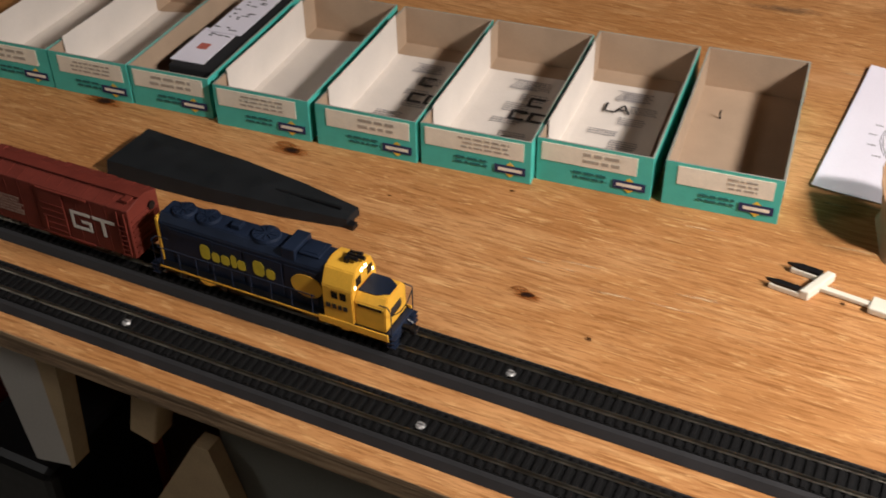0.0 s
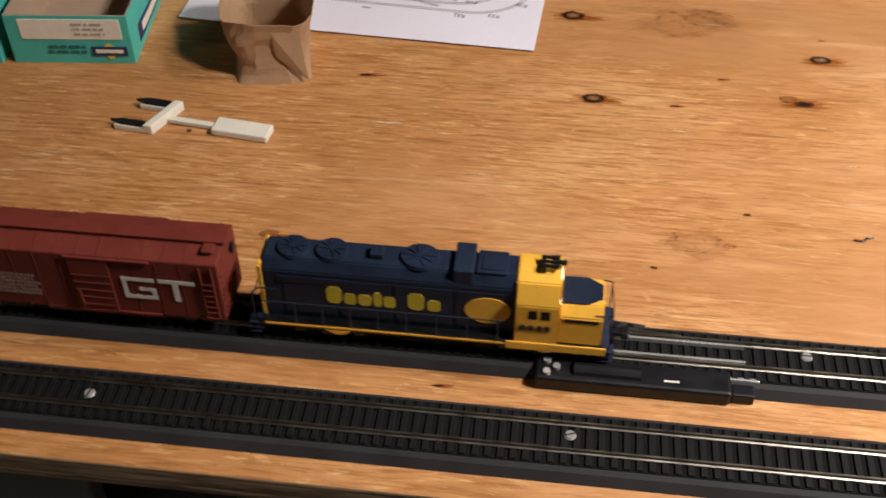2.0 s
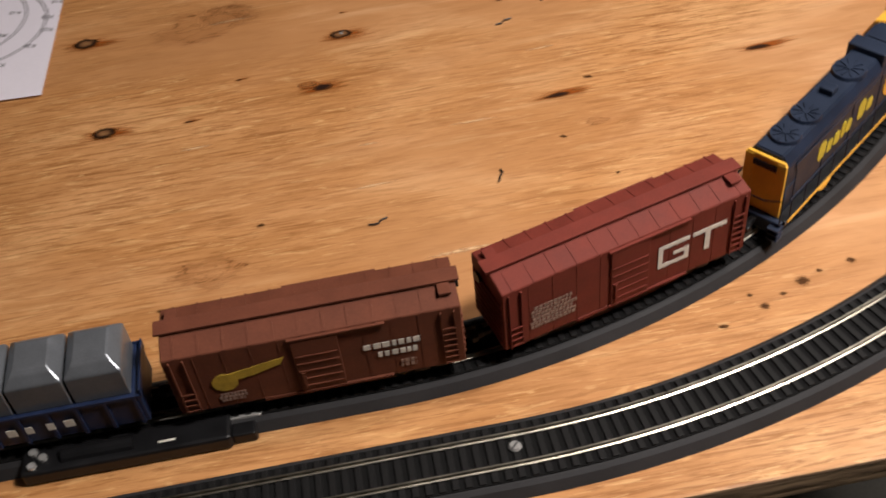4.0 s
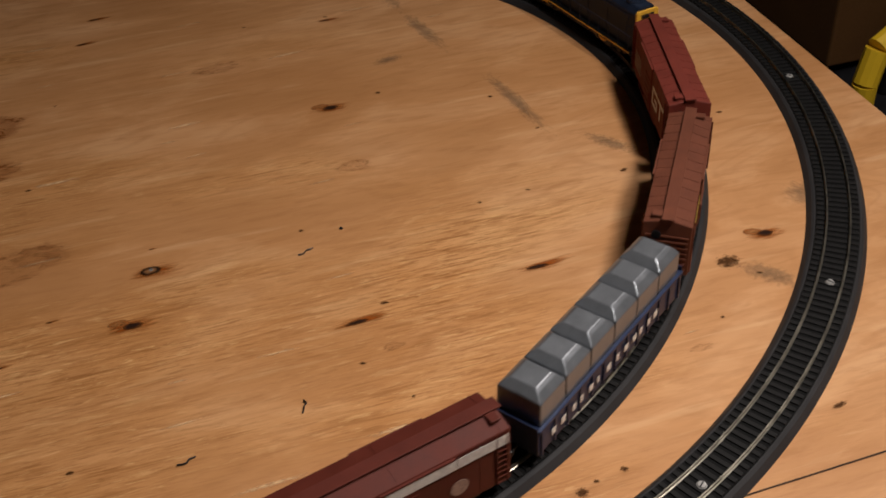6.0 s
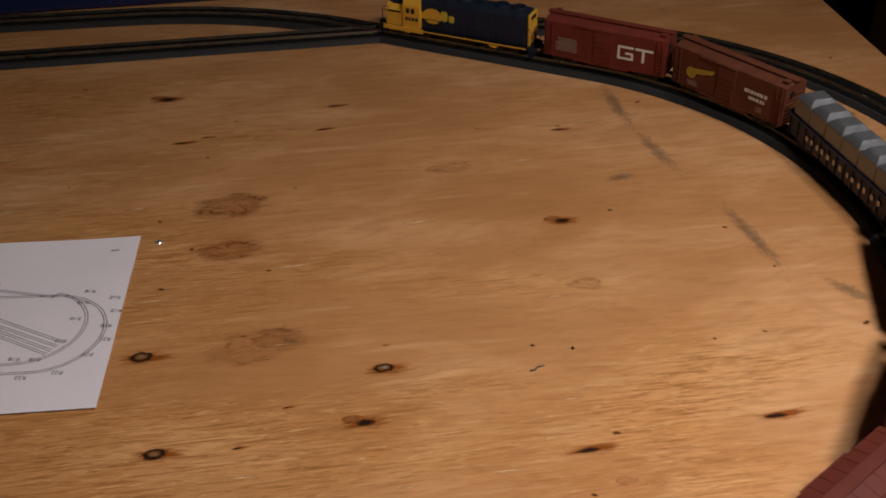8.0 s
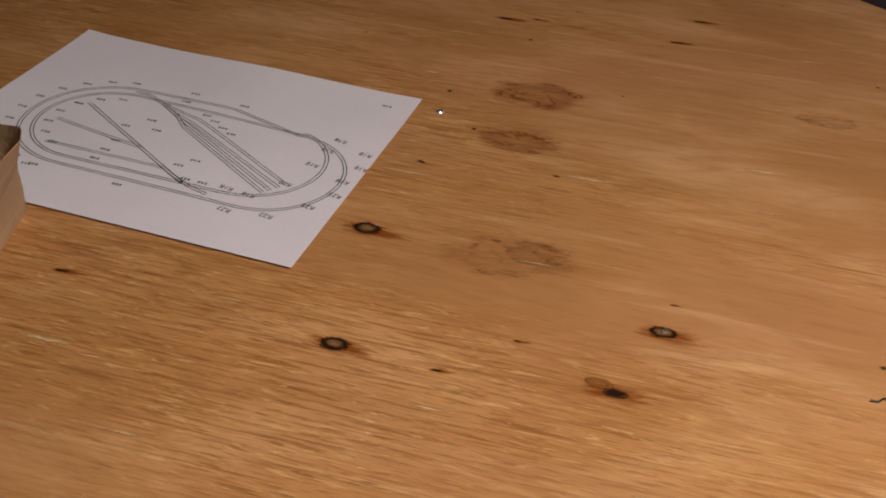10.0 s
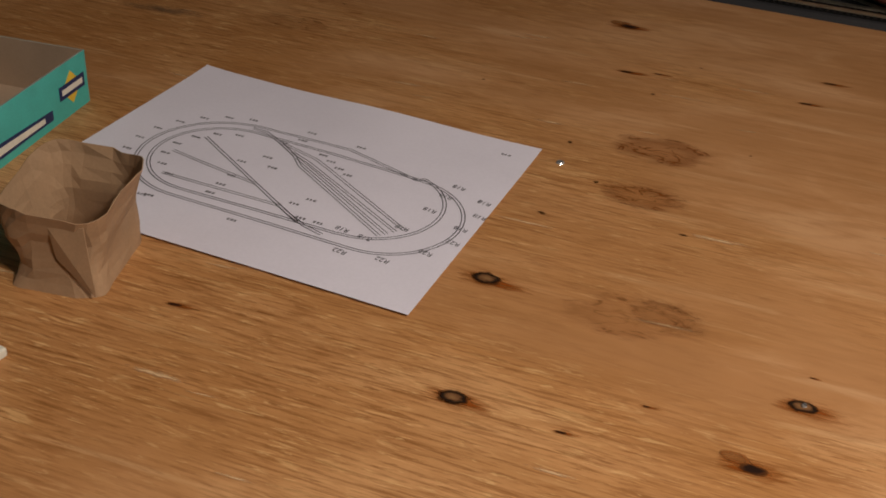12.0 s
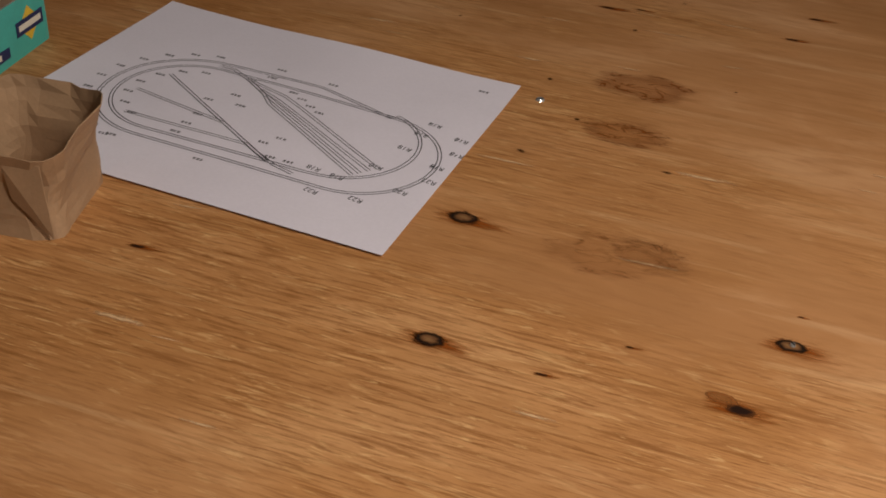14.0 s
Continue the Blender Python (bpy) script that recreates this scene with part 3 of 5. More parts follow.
def turnout_parts():
    """The diverging stub with its shiny points beside the front inner line, and the black switch motor."""
    t = thing("track_turnout", pose(0, 0, 0), "black model turnout with shiny point rails and a diverging stub", "model track")
    stub = centre_line(0.135, FRONT_IN, 180, [(0.07, -6), (0.11, -14)])
    part("roadbed", sweep(bmesh.new(), [(-0.019, 0), (-0.016, 0.0071), (0.016, 0.0071), (0.019, 0)], stub[15:]), ROADBED, t)
    for side in (-1, 1):
        part("rail", sweep(bmesh.new(), rail_profile(side), stub[10:]), RAIL, t, "tarnished curved rail")
    for x, y, h in stub[17:-3:2]:
        share("tie", TIE_MESH, t, pose(x, y, 0.0004, 0, 0, math.degrees(h)))
    for y in (-0.0056, 0.0056):
        part("point_rail", boxed(0.05, 0.13, FRONT_IN + y - 0.0007, FRONT_IN + y + 0.0007, 0.0083, 0.0109), CHROME, t, "bright point rail")
    for x in (0.046, 0.052):
        for y in (-0.004, 0.004):
            part("rivet", rod(bmesh.new(), (x, FRONT_IN + y, 0.0085), (x, FRONT_IN + y, 0.0100), 0.0017, 10), CHROME, t)
    s = thing("switch_motor", pose(0, 0.0065, 0.0004), "black plastic switch motor screwed down beside the track", "switch motor")
    part("case", boxed(0.020, 0.122, -0.3245, -0.3085, 0.0, 0.0095, 0.0018), BLACK, s, "glossy black plastic case")
    part("barrel", rod(bmesh.new(), (0.04, -0.3165, 0.0085), (0.075, -0.3165, 0.0085), 0.0045, 14), BLACK, s)
    part("lever", boxed(0.122, 0.134, -0.3225, -0.3145, 0.0, 0.007, 0.001), BLACK, s)
    part("lever_pin", boxed(0.121, 0.137, -0.3125, -0.3105, 0.0055, 0.0075, 0.0004), CHROME, s)
    part("indicator", boxed(0.087, 0.095, -0.3200, -0.3188, 0.0095, 0.0098), WHITE_INK, s, "small white mark")
    for x, y in ((0.026, -0.3125), (0.031, -0.3165), (0.026, -0.3205)):
        part("terminal", rod(bmesh.new(), (x, y, 0.009), (x, y, 0.0112), 0.0021, 12), CHROME, s, "brass terminal screw")


turnout_parts()


def riser(x, y, turn, label, length=0.214):
    """A loose wedge of grey roadbed that tapers to a blunt end."""
    bm = bmesh.new()
    ring = []
    for u, w, h in ((0, 0.030, 0.014), (0.10, 0.0255, 0.012), (0.16, 0.019, 0.010), (length, 0.010, 0.0075)):
        ring.append([bm.verts.new((u, a * w, z)) for a, z in ((-1, 0), (-0.9, h), (0.9, h), (1, 0))])
    for a, b in zip(ring, ring[1:]):
        for i in range(4):
            bm.faces.new((a[i], a[(i + 1) % 4], b[(i + 1) % 4], b[i]))
    bm.faces.new(ring[0]), bm.faces.new(ring[-1])
    t = thing("roadbed_wedge", pose(x, y, 0, 0, 0, turn), label, "track piece")
    part("wedge", bm, WEDGE, t)
    part("groove", boxed(0.12, length - 0.01, -0.0012, 0.0012, 0.0085, 0.0105), BLACK, t)
    part("tab", boxed(length, length + 0.006, -0.011, -0.004, 0.0, 0.004), BLACK, t)
    return t


riser(-0.797, -0.179, 0, "loose dark grey plastic roadbed wedge lying on plywood")


# ---- the train ----
def wheel_set(truck, x, r=0.0052):
    w = bmesh.new()
    for y in (-1, 1):
        rod(w, (x, y * 0.0070, RAIL_TOP + r), (x, y * 0.0092, RAIL_TOP + r), r, 18)
    rod(w, (x, -0.007, RAIL_TOP + r), (x, 0.007, RAIL_TOP + r), 0.0012, 8)
    part("wheelset", w, WHEEL, truck, "dark metal wheelset")


def truck(parent, x, half=0.011, mat=None):
    bm = bmesh.new()
    for y in (-1, 1):
        block(bm, x - half - 0.004, x + half + 0.004, y * 0.0108 - 0.0011, y * 0.0108 + 0.0011, 0.0145, 0.0190, 0.0006)
        for dx in (-half, half):
            block(bm, x + dx - 0.0028, x + dx + 0.0028, y * 0.0112 - 0.0018, y * 0.0112 + 0.0018, 0.0135, 0.0178, 0.0006)
        block(bm, x - 0.004, x + 0.004, y * 0.0112 - 0.0016, y * 0.0112 + 0.0016, 0.0125, 0.0185, 0.0006)
    block(bm, x - 0.004, x + 0.004, -0.0105, 0.0105, 0.0150, 0.0205, 0.0006)
    t = part("truck", bm, mat or BLACK, parent, "black plastic truck")
    wheel_set(t, x - half)
    wheel_set(t, x + half)


def coupler(parent, x, d):
    bm = boxed(min(x, x + d * 0.010), max(x, x + d * 0.010), -0.0016, 0.0016, 0.0175, 0.0205, 0.0004)
    block(bm, x + d * 0.0095 - 0.002, x + d * 0.0095 + 0.002, -0.0030, 0.0032, 0.0168, 0.0212, 0.0008)
    part("coupler", bm, BLACK, parent, "black knuckle coupler")


def bars(name, parent, material, x0, x1, z0, z1, y, rows=1, seed=1, gap=0.35, label=""):
    """Unreadable lettering on a side wall: small bars of its size and colour."""
    rng, bm = random.Random(seed), bmesh.new()
    s = 1 if y > 0 else -1
    h = (z1 - z0) / rows
    for r in range(rows):
        x = x0 + rng.uniform(0, 0.1) * (x1 - x0)
        while x < x1 - rng.uniform(0, 0.15) * (x1 - x0):
            w = h * rng.uniform(0.35, 0.75)
            block(bm, x, min(x + w, x1), min(y, y + s * 0.0002), max(y, y + s * 0.0002), z0 + h * r + h * 0.15, z0 + h * (r + 1) - h * 0.12)
            x += w + h * gap * rng.uniform(0.4, 1.0)
    return part(name, bm, material, parent, label)


def strokes(name, parent, material, y, boxes, label=""):
    s = 1 if y > 0 else -1
    for x0, x1, z0, z1 in boxes:
        part(name, boxed(x0, x1, min(y, y + s * 0.0002), max(y, y + s * 0.0002), z0, z1), material, parent, label)



CAR = 0.140


def boxcar(label, paint, ribs, markings):
    car = thing("boxcar", Matrix(), label, "model boxcar", "cars of the model train")
    hl, hw, z0, z1 = CAR / 2, 0.0163, 0.0190, 0.0600
    bm = prism(bmesh.new(), [(-hw, z0), (hw, z0), (hw, z1), (0, z1 + 0.0040), (-hw, z1)], -hl, hl)
    bmesh.ops.bevel(bm, geom=[e for e in bm.edges], offset=0.0005, segments=1, affect="EDGES")
    part("body", bm, paint, car)
    part("underframe", boxed(-hl + 0.004, hl - 0.004, -0.006, 0.006, 0.0165, 0.0195, 0.0005), BLACK, car)
    part("side_sill", boxed(-0.030, 0.030, -hw - 0.0004, hw + 0.0004, 0.0175, 0.0200, 0.0004), paint, car)
    part("roof_walk", boxed(-hl - 0.002, hl + 0.002, -0.0043, 0.0043, z1 + 0.0043, z1 + 0.0056, 0.0002), paint, car, "raised roof walkway boards")
    for x in (-hl + 0.006, hl - 0.006):
        part("walk_end", boxed(x - 0.003, x + 0.003, -0.011 if x > 0 else 0.0034, -0.0034 if x > 0 else 0.011, z1 + 0.0030, z1 + 0.0046, 0.0002), paint, car)
    for i in range(ribs):
        x = -hl + 0.006 + (CAR - 0.012) * i / (ribs - 1)
        for s in (-1, 1):
            rib = prism(bmesh.new(), [(s * 0.0040, z1 + 0.0024), (s * 0.0040, z1 + 0.00335), (s * hw, z1 + 0.0003), (s * hw, z1 - 0.0006)], x - 0.0005, x + 0.0005)
            part("roof_rib", rib, paint, car)
    for s in (-1, 1):
        y = s * hw
        door = boxed(-0.011, 0.011, min(y, y + s * 0.0011), max(y, y + s * 0.0011), z0 + 0.0015, z1 - 0.0025, 0.0003)
        for k in range(5):
            zz = z0 + 0.005 + k * 0.0055
            block(door, -0.010, 0.010, min(y, y + s * 0.0016), max(y, y + s * 0.0016), zz, zz + 0.0009)
        d = part("door", door, paint, car, "ribbed sliding door")
        part("door_latch", boxed(-0.009, -0.0075, min(y, y + s * 0.0022), max(y, y + s * 0.0022), z0 + 0.004, z0 + 0.016), paint, d)
        for z in (z0 + 0.0004, z1 - 0.0018):
            part("door_track", boxed(-0.012, 0.034, min(y, y + s * 0.0014), max(y, y + s * 0.0014), z, z + 0.0011), paint, car)
        for e in (-1, 1):
            lad = bmesh.new()
            xa = e * (hl - 0.0065)
            for dx in (-0.0032, 0.0032):
                block(lad, xa + dx - 0.0003, xa + dx + 0.0003, min(y, y + s * 0.0012), max(y, y + s * 0.0012), z0 + 0.001, z1 - 0.002)
            for k in range(7 if e * s < 0 else 4):
                zz = z0 + 0.002 + k * 0.0042
                block(lad, xa - 0.0035, xa + 0.0035, min(y + s * 0.0008, y + s * 0.0014), max(y + s * 0.0008, y + s * 0.0014), zz, zz + 0.0006)
            part("ladder", lad, paint, car)
        for k in range(9):
            x = -hl + 0.014 + k * 0.0132
            if abs(x) > 0.014:
                part("panel_seam", boxed(x - 0.0003, x + 0.0003, min(y, y + s * 0.0002), max(y, y + s * 0.0002), z0 + 0.001, z1 - 0.001), paint, car)
    for e in (-1, 1):
        corr = bmesh.new()
        for k in range(7):
            zz = z0 + 0.004 + k * 0.0044
            block(corr, min(e * hl, e * (hl + 0.0009)), max(e * hl, e * (hl + 0.0009)), -hw + 0.002, hw - 0.002, zz, zz + 0.0017, 0.0004)
        part("end_corrugation", corr, paint, car)
        part("brake_wheel", rod(bmesh.new(), (e * (hl + 0.001), 0.007, z1 - 0.008), (e * (hl + 0.0022), 0.007, z1 - 0.008), 0.0032, 12), BLACK, car)
        coupler(car, e * hl, e)
        truck(car, e * (hl - 0.022), 0.0095)
    for s in (-1, 1):
        markings(car, s, s * (hw + 0.00035), hl, z0, z1)
    return car


def block_mark(car, s, y, hl, z0, z1):
    """A squared two-part white emblem, a patch of small print."""
    f = -s
    def bx(a, b, c, d):
        a, b = f * a, f * b
        return (min(a, b), max(a, b), c, d)
    zc, h, w, u = z0 + 0.0125, 0.0155, 0.0026, 0.0165
    strokes("emblem_bar", car, WHITE_INK, y, [bx(u, u + 0.0180, zc + h - w, zc + h), bx(u, u + w, zc + w, zc + h - w), bx(u, u + 0.0180, zc, zc + w), bx(u + 0.0154, u + 0.0180, zc + w, zc + 0.0062),
                                              bx(u + 0.0090, u + 0.0180, zc + 0.0062, zc + 0.0086), bx(u + 0.0200, u + 0.0400, zc + h - w, zc + h), bx(u + 0.0275, u + 0.0305, zc, zc + h - w)], "white squared emblem bar")
    a = sorted((f * -0.056, f * -0.030))
    bars("small_print", car, FADED_INK, a[0], a[1], z0 + 0.008, z0 + 0.024, y, 6, 3, 0.3, "worn pale small print")


def two_line_mark(car, s, y, hl, z0, z1):
    f = -s
    a = sorted((f * 0.020, f * 0.052))
    bars("lettering", car, WHITE_INK, a[0], a[1], z0 + 0.0215, z0 + 0.0265, y, 1, 5, 0.3, "white lettering")
    a = sorted((f * 0.028, f * 0.048))
    bars("lettering", car, WHITE_INK, a[0], a[1], z0 + 0.0150, z0 + 0.0198, y, 1, 8, 0.3, "white lettering")
    a = sorted((f * 0.038, f * 0.046))
    bars("small_print", car, FADED_INK, a[0], a[1], z0 + 0.005, z0 + 0.011, y, 2, 9)
    bm = bmesh.new()
    rod(bm, (f * -0.045, y, z0 + 0.0185), (f * -0.045, y + s * 0.00025, z0 + 0.0185), 0.0062, 24)
    part("round_emblem", bm, YELLOW_DULL, car, "faded yellow round emblem")
    b2 = prism(bmesh.new(), [(f * -0.042, z0 + 0.0185), (f * -0.030, z0 + 0.0205), (f * -0.0175, z0 + 0.0245), (f * -0.0150, z0 + 0.0290), (f * -0.043, z0 + 0.0240)], min(y, y + s * 0.0002), max(y, y + s * 0.0002), "y")
    part("wing_emblem", b2, YELLOW_DULL, car, "faded yellow streak")
    a = sorted((f * -0.050, f * -0.036))
    bars("small_print", car, FADED_INK, a[0], a[1], z0 + 0.004, z0 + 0.0105, y, 3, 12)


def stripe_mark(car, s, y, hl, z0, z1):
    strokes("silver_stripe", car, SILVER, y + s * 0.0006, [(-hl + 0.002, -0.0125, z1 - 0.0095, z1 - 0.0022), (0.0350, hl - 0.002, z1 - 0.0095, z1 - 0.0022), (-0.0122, 0.0347, z1 - 0.0095, z1 - 0.0024)], "bright silver side stripe")
    f = -s
    bm = bmesh.new()
    rod(bm, (f * 0.036, y, z0 + 0.015), (f * 0.036, y + s * 0.00025, z0 + 0.015), 0.0058, 20)
    part("round_emblem", bm, FADED_INK, car, "worn pale round emblem")
    for a, b in ((-0.060, -0.034), (-0.030, -0.014)):
        a = sorted((f * a, f * b))
        bars("lettering", car, FADED_INK, a[0], a[1], z0 + 0.0185, z0 + 0.0245, y, 1, 31)


def pale_patch(car, s, y, hl, z0, z1):
    f = -s
    for n, (a, b) in enumerate(((-0.058, -0.018), (0.020, 0.055))):
        a = sorted((f * a, f * b))
        bars("lettering", car, WHITE_INK, a[0], a[1], z0 + 0.016, z0 + 0.025, y, 1, 41 + n, 0.2, "pale lettering")
        bars("small_print", car, FADED_INK, a[0] + 0.004, a[1] - 0.01, z0 + 0.006, z0 + 0.012, y, 2, 51 + n)


def gondola():
    car = thing("covered_gondola", Matrix(), "dark blue gondola with six grey metal covers", "model gondola", "cars of the model train")
    hl, hw, z0, z1 = 0.0855, 0.0160, 0.0190, 0.0400
    part("body", boxed(-hl, hl, -hw, hw, z0, z1, 0.0006), BLUE_CAR, car, "dark blue gondola body")
    part("underframe", boxed(-hl + 0.004, hl - 0.004, -0.006, 0.006, 0.0165, 0.0195, 0.0005), BLACK, car)
    n, w = 6, (2 * hl - 0.006) / 6
    for i in range(n):
        x0, x1 = -hl + 0.003 + i * w + 0.0006, -hl + 0.003 + (i + 1) * w - 0.0006
        bm = bmesh.new()
        rings = []
        for (ex, ey, z) in ((0, hw - 0.0010, z1), (0, hw - 0.0012, z1 + 0.0170), (0.0004, hw - 0.0018, z1 + 0.0180), (0.0036, hw - 0.0052, z1 + 0.0218), (0.0052, hw - 0.0078, z1 + 0.0234)):
            rings.append([bm.verts.new(p) for p in ((x0 + ex, -ey, z), (x1 - ex, -ey, z), (x1 - ex, ey, z), (x0 + ex, ey, z))])
        for a, b in zip(rings, rings[1:]):
            for k in range(4):
                bm.faces.new((a[k], a[(k + 1) % 4], b[(k + 1) % 4], b[k]))
        bm.faces.new(rings[0]), bm.faces.new(rings[-1])
        bmesh.ops.bevel(bm, geom=list(bm.edges), offset=0.0005, segments=1, affect="EDGES")
        part("cover", bm, COVER, car, "grey metallic domed cover")
    for s in (-1, 1):
        y = s * hw
        for i in range(13):
            x = -hl + 0.003 + i * (2 * hl - 0.006) / 12
            part("side_rib", boxed(x - 0.0008, x + 0.0008, min(y, y + s * 0.0012), max(y, y + s * 0.0012), z0, z1 - 0.001), BLUE_CAR, car)
        part("top_rail", boxed(-hl, hl, min(y, y + s * 0.0012), max(y, y + s * 0.0012), z1 - 0.0016, z1 + 0.0002), BLUE_CAR, car)
        bars("lettering", car, WHITE_INK, -hl + 0.010, hl - 0.018, z0 + 0.0070, z0 + 0.0138, s * (hw + 0.0012), 1, 21, 1.3, "spaced white lettering")
    for e in (-1, 1):
        part("end_rib", boxed(min(e * hl, e * (hl + 0.001)), max(e * hl, e * (hl + 0.001)), -hw, hw, z1 - 0.003, z1 + 0.003, 0.0003), BLUE_CAR, car)
        coupler(car, e * hl, e)
        truck(car, e * (hl - 0.022), 0.0095)
    return car


def loco():
    L = thing("diesel_locomotive", Matrix(), "blue and yellow model diesel locomotive with lit headlight", "model locomotive")
    z = 0.0225
    part("frame", boxed(-0.082, 0.078, -0.0150, 0.0150, 0.0190, z, 0.0005), BLACK, L)
    for s in (-1, 1):
        part("sill_stripe", boxed(-0.080, 0.030, min(s * 0.0150, s * 0.0154), max(s * 0.0150, s * 0.0154), 0.0207, 0.0219), YELLOW, L, "yellow side sill stripe")
        for x in (-0.045, 0.048):
            part("step_bracket", prism(bmesh.new(), [(x - 0.006, 0.0195), (x + 0.006, 0.0195), (x + 0.002, 0.0168), (x - 0.002, 0.0168)], min(s * 0.0148, s * 0.0154), max(s * 0.0148, s * 0.0154), "y"), YELLOW, L)
        part("cab_sill", boxed(0.030, 0.076, min(s * 0.0146, s * 0.0156), max(s * 0.0146, s * 0.0156), 0.0180, 0.0232, 0.0003), YELLOW, L, "yellow skirt under the cab")
    hood = prism(bmesh.new(), [(-0.0105, z), (0.0105, z), (0.0105, 0.0500), (0.0070, 0.0550), (-0.0070, 0.0550), (-0.0105, 0.0500)], -0.0795, 0.0340)
    bmesh.ops.bevel(hood, geom=list(hood.edges), offset=0.0006, segments=2, affect="EDGES")
    h = part("long_hood", hood, NAVY, L, "dark blue engine hood")
    for s in (-1, 1):
        for x0, x1 in ((-0.070, -0.046), (-0.044, -0.020), (-0.018, 0.006), (0.008, 0.028)):
            part("hood_door", boxed(x0, x1, min(s * 0.0104, s * 0.0109), max(s * 0.0104, s * 0.0109), z + 0.003, 0.0470, 0.0002), NAVY, h)
        part("air_intake", boxed(-0.072, -0.040, min(s * 0.0108, s * 0.0112), max(s * 0.0108, s * 0.0112), 0.0440, 0.0478, 0.0002), NAVY, h)
        g = bmesh.new()
        block(g, -0.0818, -0.0798, min(s * 0.006, s * 0.0108), max(s * 0.006, s * 0.0108), z, 0.0520, 0.0004)
        part("rear_corner", g, YELLOW, L, "yellow hood corner")
    part("rear_panel", boxed(-0.0815, -0.0797, -0.0100, 0.0100, z, 0.0530, 0.0005), YELLOW, L, "yellow hood end")
    part("rear_number_board", boxed(-0.0822, -0.0812, -0.006, 0.006, 0.0470, 0.0500), BLACK, L)
    for x, r in ((-0.066, 0.0078), (-0.048, 0.0078), (-0.008, 0.0086)):
        f = bmesh.new()
        rod(f, (x, 0, 0.0549), (x, 0, 0.0566), r, 24, r * 0.93)
        fan = part("roof_fan", f, NAVY, L, "dark blue roof fan")
        bl = bmesh.new()
        for k in range(5):
            block(bl, -r * 0.8, r * 0.8, -0.0004, 0.0004, 0.0566, 0.0571, 0, pose(x, 0, 0, 0, 0, 36 * k))
        rod(bl, (x, 0, 0.0566), (x, 0, 0.0573), 0.0018, 10)
        part("fan_grille", bl, NAVY, fan)
    part("exhaust", boxed(-0.030, -0.024, -0.0035, 0.0035, 0.0549, 0.0580, 0.0005), NAVY, L)
    part("blister", boxed(0.0065, 0.0150, -0.0100, 0.0100, 0.0500, 0.0580, 0.0007), NAVY, L, "raised dynamic brake box")
    part("roof_hatch", boxed(0.016, 0.029, -0.0075, 0.0075, 0.0549, 0.0562, 0.0004), NAVY, L)
    part("hatch_rim", boxed(0.018, 0.027, -0.0055, 0.0055, 0.0562, 0.0567, 0.0002), NAVY, L)
    cab = prism(bmesh.new(), [(-0.0146, z), (0.0146, z), (0.0148, 0.0450), (0.0098, 0.0545), (0, 0.0566), (-0.0098, 0.0545), (-0.0148, 0.0450)], 0.0335, 0.0535)
    bmesh.ops.bevel(cab, geom=list(cab.edges), offset=0.0006, segments=2, affect="EDGES")
    c = part("cab", cab, YELLOW, L, "yellow cab")
    for s in (-1, 1):
        for x in (0.0395, 0.0452):
            w = part("cab_window", boxed(x, x + 0.0042, min(s * 0.0144, s * 0.0149), max(s * 0.0144, s * 0.0149), 0.0375, 0.0425, 0.0002), GLASS_DARK, c, "dark cab side window")
        bars("cab_number", c, INK, 0.0350, 0.0500, 0.0300, 0.0342, s * 0.0149, 1, 61, 0.5, "dark worn number bars")
        part("windscreen", boxed(0.0533, 0.0540, min(s * 0.004, s * 0.0095), max(s * 0.004, s * 0.0095), 0.0455, 0.0505), GLASS_DARK, c)
        e = bmesh.new()
        rod(e, (0.0215, s * 0.0105, 0.0355), (0.0215, s * 0.0113, 0.0355), 0.0105, 28)
        for v in e.verts:
            v.co.x, v.co.z = 0.0215 + (v.co.x - 0.0215) * 0.94, 0.0368 + (v.co.z - 0.0355) * 0.72
        part("nose_disc", e, YELLOW, L, "yellow round panel before the cab")
    for y in (-0.0022, 0.0022):
        part("headlight", rod(bmesh.new(), (0.0535, y, 0.0525), (0.0538, y, 0.0525), 0.0013, 14), LAMP_GLOW, c, "lit headlight")
    part("headlight_box", boxed(0.0520, 0.0534, -0.0045, 0.0045, 0.0505, 0.0548, 0.0004), YELLOW, c)
    for s in (-1, 1):
        part("cab_lamp", boxed(0.0532, 0.0537, min(s * 0.0100, s * 0.0112), max(s * 0.0100, s * 0.0112), 0.0445, 0.0465), LAMP_GLOW, c, "glowing front cab window corner")
    horn = bmesh.new()
    for y, l in ((-0.003, 0.008), (0.0, 0.011), (0.003, 0.008)):
        rod(horn, (0.044, y, 0.0590), (0.044 + l, y, 0.0590), 0.0006, 8, 0.0013)
    block(horn, 0.0435, 0.046, -0.0045, 0.0045, 0.0560, 0.0588)
    part("horn", horn, BLACK, c, "black roof horn")
    nose = prism(bmesh.new(), [(-0.0132, z), (0.0132, z), (0.0132, 0.0385), (0.0088, 0.0432), (-0.0088, 0.0432), (-0.0132, 0.0385)], 0.0536, 0.0735)
    bmesh.ops.bevel(nose, geom=list(nose.edges), offset=0.0006, segments=2, affect="EDGES")
    n = part("short_hood", nose, YELLOW, L, "yellow short hood")
    part("nose_top", prism(bmesh.new(), [(0.0545, -0.0088), (0.066, -0.0088), (0.0728, -0.0045), (0.0728, 0.0045), (0.066, 0.0088), (0.0545, 0.0088)], 0.0433, 0.0438, "z"), NAVY, n, "dark blue nose top")
